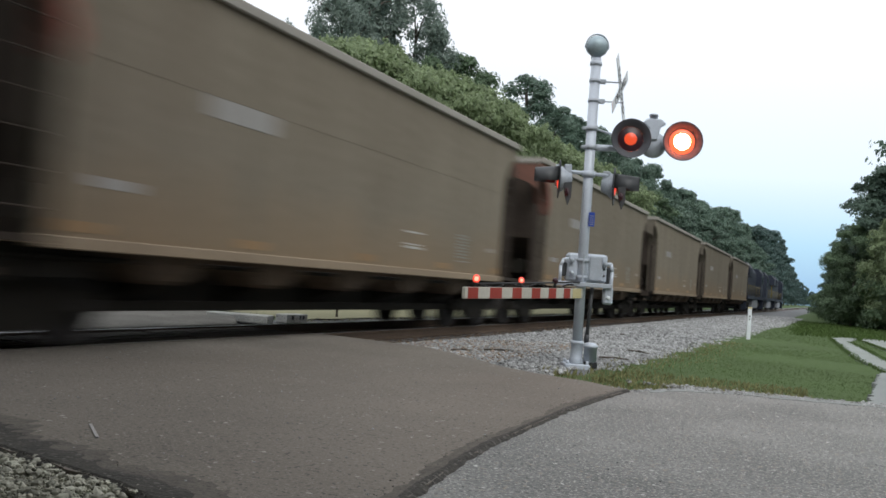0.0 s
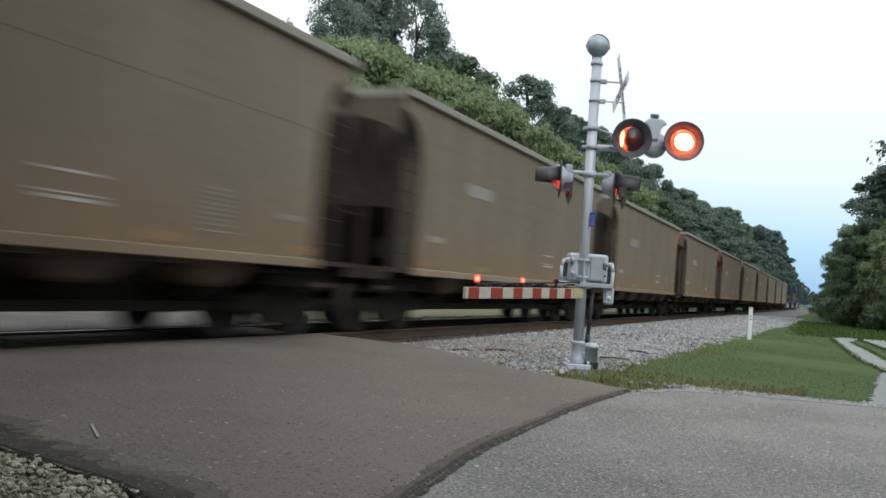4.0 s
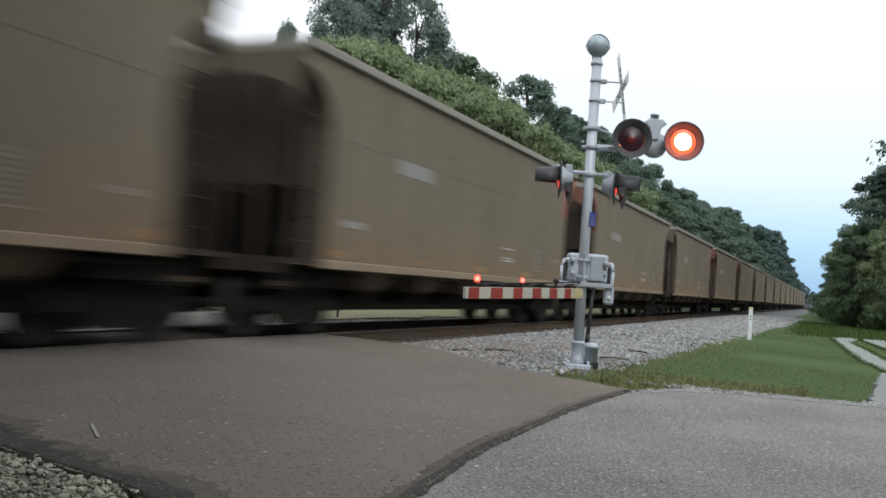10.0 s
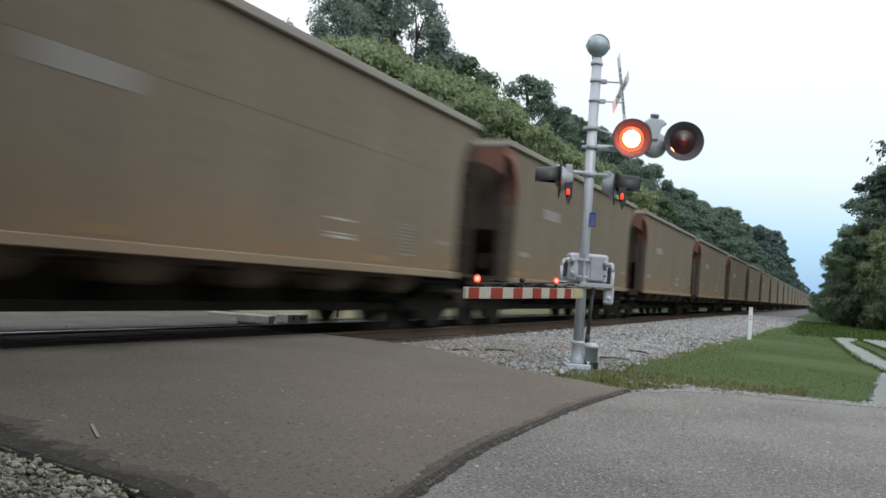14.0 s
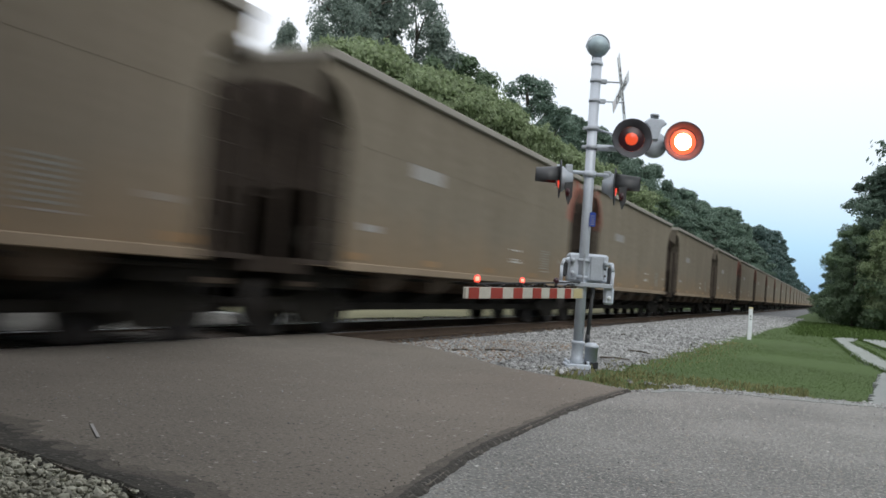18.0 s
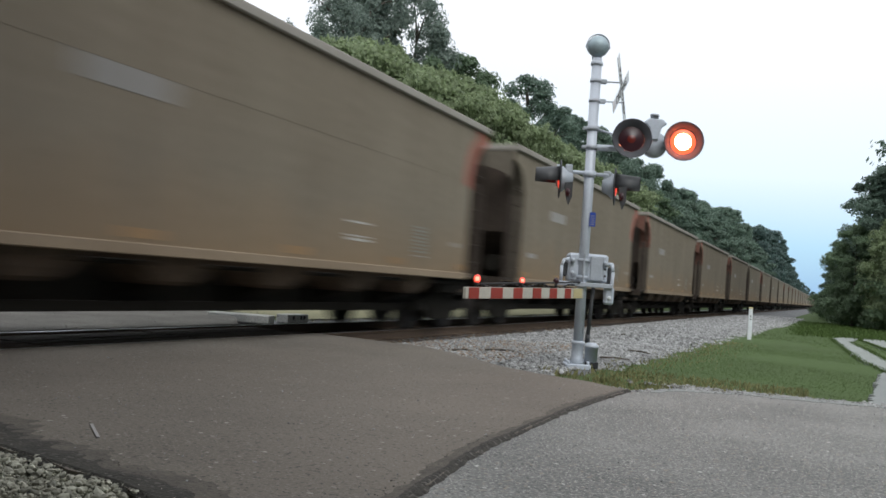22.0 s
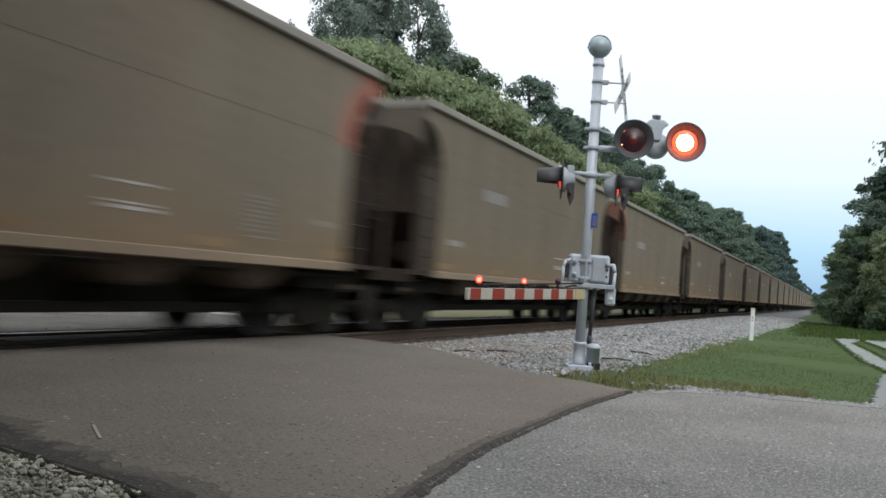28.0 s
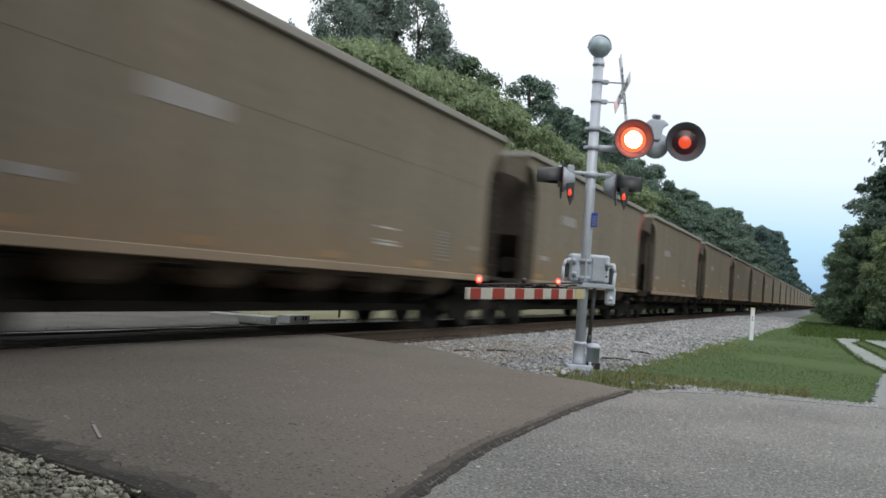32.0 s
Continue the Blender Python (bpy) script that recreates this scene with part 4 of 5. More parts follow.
prism(bm, [(0.68, 3.35), (0.74, 3.41), (0.93, 3.41), (1.00, 3.35), (0.92, 3.29), (0.89, 3.12), (0.79, 3.12), (0.76, 3.28)], "y", -0.06, 0.06)
bmesh.ops.bevel(bm, geom=bm.edges[:], offset=0.015, segments=1, affect="EDGES")
part("lamp_bracket", bm, M_GALV, signal, "silver cast lamp bracket")
bm = bmesh.new()
lathe(bm, [(0, 3.40), (0.055, 3.40), (0.055, 3.45), (0.062, 3.45), (0.06, 3.475), (0, 3.48)], Matrix.Translation((0.83, 0, 0)), seg=16)
part("bracket_cap", bm, M_GALVD, signal)
bm = bmesh.new()
lathe(bm, [(0, -0.04), (0.16, -0.04), (0.18, 0.06), (0.15, 0.16), (0.0, 0.18)], Matrix.Translation((0.86, 0.02, 3.07)) @ Matrix.Rotation(radians(-90), 4, "X"), seg=20)
part("rear_housing", bm, M_GALV, signal, "silver lamp housing of the rear pair")
# the lower pair faces along the crossing road
lamp_low_a = lamp_unit(-0.40, -0.05, 2.50, -94, False)
lamp_low_b = lamp_unit(0.36, 0.02, 2.46, 76, False)
bm = rods(((-0.42, -0.02, 2.62), (0.34, 0.02, 2.60), 0.026), ((-0.42, -0.02, 2.70), (-0.42, -0.02, 2.40), 0.028), ((0.30, 0.02, 2.64), (0.24, 0.0, 2.42), 0.02), seg=10)
lathe(bm, [(0.068, -0.04), (0.09, -0.04), (0.09, 0.04), (0.068, 0.04)], Matrix.Translation((0, 0, 2.60)), seg=18)
part("cross_arm", bm, M_GALV, signal, "silver cross arm of the lower lamps")
peepholes = []
for x, z in ((-0.30, 2.28), (0.42, 2.27)):
    bm = bmesh.new()
    lathe(bm, [(0, -0.045), (0.022, -0.035), (0.026, -0.005), (0.016, 0.04), (0, 0.05)], seg=12)
    for f in bm.faces:
        f.material_index = 0 if f.calc_center_median().y < 0 else 1
    light = part("peephole_light", bm, [M_GLINT, M_UNLIT], signal, "small glowing red side light")
    light.location = (x, -0.2, z + 0.04)
    peepholes.append(light)
    bm = bmesh.new()
    prism(bm, [(x - 0.05, z + 0.16), (x + 0.06, z + 0.18), (x + 0.06, z - 0.02), (x + 0.02, z - 0.13), (x - 0.02, z - 0.02)], "y", -0.185, -0.13)
    part("side_shade", bm, M_HOOD, signal, "dark pointed side shade")
bm = boxes((0.03, 0.11, -0.085, -0.078, 1.89, 2.08), bevel=0.002)
part("notice_plate", bm, M_BLUE, signal, "small blue notice plate")
bm = boxes(*[(0.042, 0.098, -0.0865, -0.0852, 1.915 + 0.028 * i, 1.925 + 0.028 * i) for i in range(5)])
part("notice_lettering", bm, M_STENCIL, signal)
# gate machine
bm = boxes((-0.205, 0.335, -0.02, 0.24, 1.14, 1.525), bevel=0.03)
part("gate_machine", bm, M_GALV, signal, "silver gate machine case")
part("machine_door", boxes((0.09, 0.27, -0.035, -0.018, 1.17, 1.49), bevel=0.012), M_GALVD, signal)
bm = bmesh.new()
for z in (1.20, 1.43):
    lathe(bm, [(0.068, -0.025), (0.086, -0.025), (0.086, 0.025), (0.068, 0.025)], Matrix.Translation((0, 0, z)), seg=18)
    box(bm, -0.15, 0.15, -0.02, 0.03, z - 0.022, z + 0.022, bevel=0.006)
part("machine_clamp", bm, M_GALVD, signal)
for x, z in ((-0.15, 1.42), (-0.14, 1.25), (0.30, 1.40)):
    bm = bmesh.new()
    lathe(bm, [(0, 0.05), (0.03, 0.045), (0.035, 0.0), (0, 0)], Matrix.Translation((x, -0.03, z)) @ Matrix.Rotation(radians(90), 4, "X"), seg=12)
    part("machine_bolt", bm, M_GALVD, signal)


# dark blocks added to stand for the shaded pockets inside the crank loops
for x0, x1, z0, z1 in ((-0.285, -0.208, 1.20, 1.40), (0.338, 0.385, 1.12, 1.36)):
    part("gear_quadrant", boxes((x0, x1, 0.0, 0.14, z0, z1), bevel=0.02), M_HOOD, signal, "dark block added as the shaded pocket beside the machine")
for z in (1.24, 1.33, 1.42):
    bm = bmesh.new()
    lathe(bm, [(0, 0.014), (0.014, 0.012), (0.016, 0.0), (0, 0)], Matrix.Translation((0.295, -0.022, z)) @ Matrix.Rotation(radians(90), 4, "X"), seg=8)
    part("case_bolt", bm, M_HOOD, signal)
part("mast_strap", boxes((-0.012, 0.012, -0.092, -0.086, 1.14, 1.52), bevel=0.003), M_GALVD, signal)


def bent(points, r):
    bm = bmesh.new()
    for a, b in zip(points, points[1:]):
        rod(bm, a, b, r, seg=8)
    for p in points[1:-1]:
        bmesh.ops.create_uvsphere(bm, u_segments=8, v_segments=6, radius=r, matrix=Matrix.Translation(p))
    return bm


part("side_crank", bent([(-0.20, -0.05, 1.44), (-0.27, -0.07, 1.42), (-0.30, -0.08, 1.34), (-0.30, -0.08, 1.12)], 0.022), M_GALV, signal, "bent silver gate crank")
part("side_crank", bent([(0.33, 0.02, 1.40), (0.39, 0.02, 1.40), (0.41, 0.02, 1.30), (0.40, 0.02, 1.02)], 0.026), M_GALV, signal, "bent silver gate crank")
part("counterweight", boxes((0.30, 0.43, -0.06, 0.06, 0.86, 1.10), bevel=0.025), M_GALV, signal, "silver counterweight")
bm = boxes((-0.34, 0.40, -0.12, -0.05, 1.075, 1.135), bevel=0.008)
part("gate_yoke", bm, M_GALVD, signal, "steel gate yoke")
bm = bmesh.new()
lathe(bm, [(0, 0.012), (0.028, 0.012), (0.03, 0), (0, 0)], Matrix.Translation((0.365, -0.062, 0.95)) @ Matrix.Rotation(radians(90), 4, "X"), seg=12)
part("weight_bolt", bm, M_WHITE, signal)
# gate arm, down across the road: red and white stripes, amber end at the pivot
A0, A1 = Vector((-0.03, -0.10, 0.985)), Vector((-1.625, -1.93, 0.906))
AX = (A1 - A0).normalized()
AL = (A1 - A0).length
ARM = Matrix.Translation(A0) @ AX.to_track_quat("X", "Z").to_matrix().to_4x4()
gate = part("gate_arm", box(bmesh.new(), -0.05, AL, -0.022, 0.022, -0.066, 0.066, m=ARM, bevel=0.004), M_ARM, signal, "lowered gate arm with red and white stripes")
cuts = [(0.0, 0.2, M_AMBER), (0.26, 0.41, M_RED), (0.59, 0.755, M_RED), (0.944, 1.126, M_RED), (1.341, 1.526, M_RED), (1.74, 1.968, M_RED), (2.19, 2.375, M_RED)]
for a, b, material in cuts:
    part("stripe", box(bmesh.new(), a, b, -0.0262, 0.0262, -0.064, 0.064, m=ARM), material, gate)
part("arm_rail", rods((ARM @ Vector((-0.1, 0, 0.15)), ARM @ Vector((2.15, 0, 0.105)), 0.011), seg=8), M_BLACK, signal, "thin dark stay above the arm")
pts = [ARM @ Vector((u, -0.034, 0.095 + 0.02 * math.sin(u * 9) - 0.10 * math.exp(-((u - 0.55) / 0.12) ** 2) - 0.03 * math.exp(-((u - 1.75) / 0.15) ** 2))) for u in np.linspace(0.1, AL - 0.2, 26)]
part("lamp_cable", bent(pts, 0.011), M_BLACK, signal, "black lamp cable along the arm")


def arm_lamp(u, lit, size):
    p = ARM @ Vector((u, 0, 0.075))
    bm = rods((p, p + Vector((0, 0, 0.05)), 0.02), seg=10)
    stand = part("lamp_stand", bm, M_BLACK, signal)
    bm = bmesh.new()
    prof = [(size * math.cos(radians(a)) * 0.92, size * 1.05 * math.sin(radians(a))) for a in range(-90, 91, 20)]
    prof[0], prof[-1] = (0, prof[0][1]), (0, prof[-1][1])
    lathe(bm, prof, seg=20)
    for f in bm.faces:
        front = f.calc_center_median().y < 0
        c = f.calc_center_median()
        f.material_index = (2 if abs(c.x) < size * 0.5 and abs(c.z) < size * 0.6 else 0) if (front or lit == "both") else 1
    bulb = part("arm_lamp", bm, [M_GLINT, M_UNLIT, M_SPARK], stand, "small round red gate lamp")
    bulb.location = p + Vector((0, 0, 0.05 + size * 0.8))
    return bulb


arm_lamp(2.21, "both", 0.047)
arm_mid = arm_lamp(1.33, "front", 0.038)
arm_in = arm_lamp(0.59, "front", 0.042)

# white marker post on the grass
post = empty("marker_post", pose(-2.06, 26.61, 0, 0, 0, YAW), "white plastic marker post standing in the grass", "post")
part("stake", boxes((-0.055, 0.055, -0.02, 0.02, -0.05, 0.87), bevel=0.012), M_WHITE, post)
part("stake_marking", boxes((-0.015, 0.015, -0.0235, -0.0215, 0.60, 0.65), (-0.015, 0.015, -0.0235, -0.0215, 0.52, 0.56)), M_MARK, post, "small dark unreadable marking")
part("stake_cap", boxes((-0.058, 0.058, -0.023, 0.023, 0.83, 0.88), bevel=0.01), M_AMBER, post)


# ---- trees ----
def crown(seed, h, r, base, leaf, lobes, per, material, flat=0.72, size=0.30):
    """Leaves on the upper skins of many uneven lobes, with gaps and dark hollows between them."""
    g = np.random.default_rng(seed)
    n = lobes
    u = 1 - 2 * (np.arange(n) + g.uniform(0.2, 0.8, n)) / n
    a = g.uniform(0, 2 * np.pi, n)
    rad = g.uniform(0.25, 1.0, n) ** 0.55
    prof = np.maximum(1 - np.abs(u) ** 3.6, 0.06) ** 0.5
    sway = 1 + 0.25 * np.sin(3 * a + seed) + 0.16 * np.sin(5 * a + 4 * u + seed * 2)
    lr = r * size * g.uniform(0.6, 1.25, n) * (1 - 0.30 * np.maximum(u, 0))
    zc, hz = (base + h) / 2, (h - base) / 2 - 0.5 * r * size * flat
    c = np.stack([prof * sway * rad * r * 0.82 * np.cos(a), prof * sway * rad * r * 0.82 * np.sin(a), zc + hz * u], 1)
    m = n * per
    d = g.normal(0, 1, (m, 3))
    d /= np.linalg.norm(d, axis=1)[:, None]
    low = (d[:, 2] < -0.1) & (g.uniform(0, 1, m) < 0.72)
    d[low, 2] *= -1
    ph = np.repeat(g.uniform(0, 6.28, (n, 3)), per, 0)
    knob = 1 + 0.22 * np.sin(5.0 * d[:, 0] + ph[:, 0]) * np.sin(5.5 * d[:, 1] + ph[:, 1]) + 0.16 * np.sin(9 * d[:, 2] + 8 * d[:, 0] + ph[:, 2])
    skin = knob * (1 - 0.45 * g.uniform(0, 1, m) ** 2.2)
    p = np.repeat(c, per, 0) + d * (skin * np.repeat(lr, per))[:, None] * np.array([1.12, 1.12, flat])
    up = g.normal(0, 0.5, (m, 3)) + d * 0.9 + np.array([0, 0, 0.45])
    up /= np.linalg.norm(up, axis=1)[:, None]
    d1 = np.cross(up, g.normal(0, 1, (m, 3)))
    d1 /= np.linalg.norm(d1, axis=1)[:, None]
    d2 = np.cross(up, d1)
    ln = leaf * g.uniform(0.6, 1.3, (m, 1))
    v = np.stack([p - d1 * ln, p + d2 * ln * 0.5, p + d1 * ln, p - d2 * ln * 0.5], 1).reshape(-1, 3)
    f = np.arange(len(v)).reshape(-1, 4)
    return from_arrays("crown", v.tolist(), f.tolist(), material), c


def build_tree(name, seed, h, r, base, leaf, lobes, per, material, label, flat=0.72, size=0.30):
    rnd = random.Random(seed)
    tree = empty(name, Matrix(), label, "tree")
    me, tips = crown(seed, h, r, base, leaf, lobes, per, material, flat, size)
    bm = bmesh.new()
    x, y, pts = 0.0, 0.0, []
    n = 7
    for i in range(n + 1):
        pts.append(Vector((x, y, -0.2 + (h * 0.9 + 0.2) * i / n)))
        x, y = x + rnd.uniform(-0.12, 0.12), y + rnd.uniform(-0.12, 0.12)
    r0 = 0.016 * h + 0.04
    for i in range(n):
        rod(bm, pts[i], pts[i + 1], r0 * (1 - 0.85 * i / n), r0 * (1 - 0.85 * (i + 1) / n), seg=8)
    for k in range(min(26, len(tips))):
        t = Vector(tips[rnd.randrange(len(tips))])
        z0 = max(base * 0.6, t.z - rnd.uniform(0.8, 2.2))
        i = min(int(z0 / (h * 0.9) * n), n - 1)
        a = pts[max(i, 0)].lerp(pts[max(i, 0) + 1], 0.5)
        mid = a.lerp(t, 0.55) + Vector((0, 0, 0.2))
        rod(bm, a, mid, r0 * 0.3, r0 * 0.18, seg=5)
        rod(bm, mid, t, r0 * 0.18, r0 * 0.06, seg=5)
    part("trunk", bm, M_BARK, tree)
    c = new("crown", me)
    c.parent = tree
    return tree


KINDS = {
    "light_a": build_tree("tree", 11, 10, 4.0, 0.8, 0.13, 62, 620, M_LEAF_LIGHT, "broad light-green leafy tree at the wood's edge"),
    "light_b": build_tree("tree", 12, 10, 3.5, 0.4, 0.13, 58, 620, M_LEAF_LIGHT, "light-green leafy tree at the wood's edge", size=0.33),
    "mid_a": build_tree("tree", 13, 14, 4.2, 2.2, 0.14, 62, 620, M_LEAF_MID, "mid-green broadleaf tree in the wood"),
    "mid_b": build_tree("tree", 14, 14, 3.6, 1.0, 0.14, 62, 620, M_LEAF_MID, "mid-green broadleaf tree in the wood", size=0.32),
    "dark_a": build_tree("tree", 15, 18, 4.0, 3.5, 0.13, 96, 270, M_LEAF_DARK, "tall dark green tree with an open crown", flat=1.0, size=0.24),
    "dark_b": build_tree("tree", 16, 18, 3.6, 2.5, 0.13, 96, 270, M_LEAF_DARK, "tall dark green tree with a ragged crown", flat=1.05, size=0.25),
    "pine": build_tree("pine_tree", 17, 18, 2.8, 8.0, 0.12, 60, 380, M_LEAF_PINE, "tall pine with a clumped open crown", flat=1.0, size=0.27),
    "bush": build_tree("bush", 18, 3.2, 2.4, 0.0, 0.10, 40, 400, M_LEAF_MID, "dense green bush at the wood's edge"),
    "wood_a": build_tree("tree", 25, 18, 4.6, 1.5, 0.20, 56, 560, M_LEAF_PINE, "dark green tree in the wood along the line", size=0.31),
    "wood_b": build_tree("tree", 26, 18, 4.0, 0.8, 0.20, 56, 560, M_LEAF_PINE, "dark blue-green tree in the wood along the line", size=0.34),
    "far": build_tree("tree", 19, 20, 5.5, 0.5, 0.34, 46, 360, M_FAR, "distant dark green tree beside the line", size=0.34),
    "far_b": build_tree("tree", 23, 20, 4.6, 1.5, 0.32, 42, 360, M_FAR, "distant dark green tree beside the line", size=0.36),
    "shade": build_tree("tree", 29, 14, 4.2, 4.6, 0.26, 60, 420, M_LEAF_MID, "broad dense unseen tree added to shade the left", size=0.36),
}
KIND_H = {k: max(v.co.z for o in t.children if o.name.startswith("crown") for v in o.data.vertices) for k, t in KINDS.items()}
used = set()


def plant(kind, x, y, h, turn=0.0, wide=1.0):
    src = KINDS[kind]
    k = h / KIND_H[kind]
    m = Matrix.Translation((x, y, -0.05)) @ Matrix.Rotation(radians(turn), 4, "Z") @ Matrix.Diagonal((k * wide, k * wide, k, 1))
    if kind not in used:
        used.add(kind)
        src.matrix_basis = m
        return src
    tree = copy_thing(src, m)
    tree.matrix_basis = m
    return tree


rnd = random.Random(5)
# the light-green edge of the wood beyond the track
for kind, x, y, h, w in [("light_b", -18.2, 22.5, 8.2, 0.9), ("light_a", -18.0, 26.9, 8.8, 0.8), ("light_b", -18.0, 29.8, 10.1, 0.72), ("light_a", -18.0, 32.6, 11.0, 0.70), ("light_b", -18.0, 35.4, 10.8, 0.72), ("light_a", -18.2, 38.6, 11.4, 0.72), ("mid_b", -19.6, 41.6, 12.5, 0.62), ("light_b", -18.0, 43.2, 11.9, 0.8), ("light_a", -18.2, 47.8, 11.8, 0.75), ("light_b", -18.0, 52.6, 11.5, 0.9), ("light_a", -18.2, 58.6, 11.2, 0.9), ("light_b", -18.0, 65, 11.3, 0.95), ("light_a", -18.0, 72.5, 11.5, 0.95), ("light_b", -18.3, 80, 11.6, 1.0),
                         ("light_b", -21, 31, 9.6, 1.0), ("light_a", -21, 37, 10.6, 1.0), ("mid_b", -21, 45, 11.0, 1.1), ("light_a", -21.5, 51, 10.8, 1.0), ("light_b", -21.5, 57, 10.8, 1.0), ("mid_a", -21.5, 64, 11.6, 1.0), ("light_a", -21.5, 71, 12.0, 1.0), ("mid_b", -21.5, 79, 12.6, 1.0),
                         ("wood_b", -18.5, 88, 11.8, 1.0), ("mid_b", -18.3, 96, 12.2, 1.1), ("wood_b", -18.5, 104, 12.4, 1.1), ("wood_a", -18.0, 113, 12.4, 1.1), ("wood_b", -18.5, 125, 12.8, 1.1), ("wood_a", -18.5, 140, 13.0, 1.1), ("wood_b", -18.5, 155, 13.0, 1.1), ("wood_a", -18.5, 172, 13.4, 1.1), ("wood_a", -18.5, 192, 14.0, 1.1), ("wood_b", -18.5, 215, 15.0, 1.1), ("wood_a", -18.5, 240, 16.0, 1.1)]:
    plant(kind, x, y, h, rnd.uniform(0, 360), w)
# a belt of trees across the yard beyond the crossing
for i in range(14):
    plant(("mid_b", "dark_b", "mid_a")[i % 3], -62 + 2.6 * i + rnd.uniform(-1, 1), 18 + 2.3 * i + rnd.uniform(-2, 2), 9.5 + rnd.uniform(-0.8, 1.2), rnd.uniform(0, 360), 1.3)
for i in range(10):
    plant("bush", -52 + 2.6 * i, 22 + 1.9 * i + rnd.uniform(-1, 1), 3.4 + rnd.uniform(-0.4, 0.8), rnd.uniform(0, 360), 1.3)
# taller trees behind it
for kind, x, y, h, w in [("dark_b", -24, 35.3, 12.8, 0.5), ("dark_a", -24, 39.8, 16.4, 0.62), ("dark_b", -24.3, 43.8, 19.2, 0.80), ("dark_a", -24, 48.6, 18.8, 0.72), ("dark_b", -25.5, 46.5, 18.0, 0.7), ("dark_b", -24, 52.6, 17.2, 0.5), ("mid_a", -24, 56.0, 16.3, 0.7), ("mid_b", -24, 61.3, 15.5, 0.5), ("pine", -24, 71.1, 18.7, 1.1), ("pine", -24, 79.6, 17.4, 1.1), ("pine", -24, 85.0, 18.0, 1.1),
                         ("pine", -24, 91.5, 18.6, 1.15), ("wood_b", -24, 98, 18.3, 0.7), ("wood_a", -23.5, 106, 18.6, 0.7), ("wood_b", -23.5, 114, 18.2, 0.75), ("wood_a", -22.5, 122, 18.8, 0.7), ("mid_b", -26, 17.6, 7.0, 1.7), ("mid_a", -26, 20.6, 6.4, 1.6), ("mid_b", -26, 23.4, 5.8, 1.7), ("mid_a", -26, 26.2, 5.4, 1.6), ("mid_b", -26.5, 29.4, 6.0, 1.7), ("bush", -24.5, 19, 3, 1.1), ("bush", -24.5, 22, 2.8, 1.1), ("bush", -24.5, 25, 2.8, 1.1)]:
    plant(kind, x, y, h, rnd.uniform(0, 360), w)
far_wood = [(-22, 133, 17.6), (-22, 142, 18.6), (-22, 151, 19.4), (-22, 161, 19.6), (-22, 172, 19.0), (-22, 184, 19.8), (-22, 197, 22.0), (-22, 210, 23.4), (-22, 226, 23.2), (-22, 246, 21.6), (-22, 266, 23.4), (-22, 290, 25.4), (-22, 312, 26.6), (-22, 342, 28.6), (-22, 382, 30.4), (-22, 408, 27.4), (-22, 440, 27.2)]
far_wood += [(-22, 490, 26.0), (-22, 540, 23.4), (-22, 590, 21.0), (-22, 650, 20.5), (-22, 730, 20.5), (-22, 830, 20), (-22, 950, 19), (-20, 1080, 18), (-15, 1250, 17), (-10, 1400, 16), (-4, 1420, 16), (4, 1380, 17.0)]
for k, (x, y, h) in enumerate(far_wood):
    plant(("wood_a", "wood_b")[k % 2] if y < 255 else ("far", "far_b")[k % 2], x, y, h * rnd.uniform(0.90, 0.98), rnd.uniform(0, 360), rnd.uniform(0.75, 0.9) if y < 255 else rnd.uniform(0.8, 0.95))
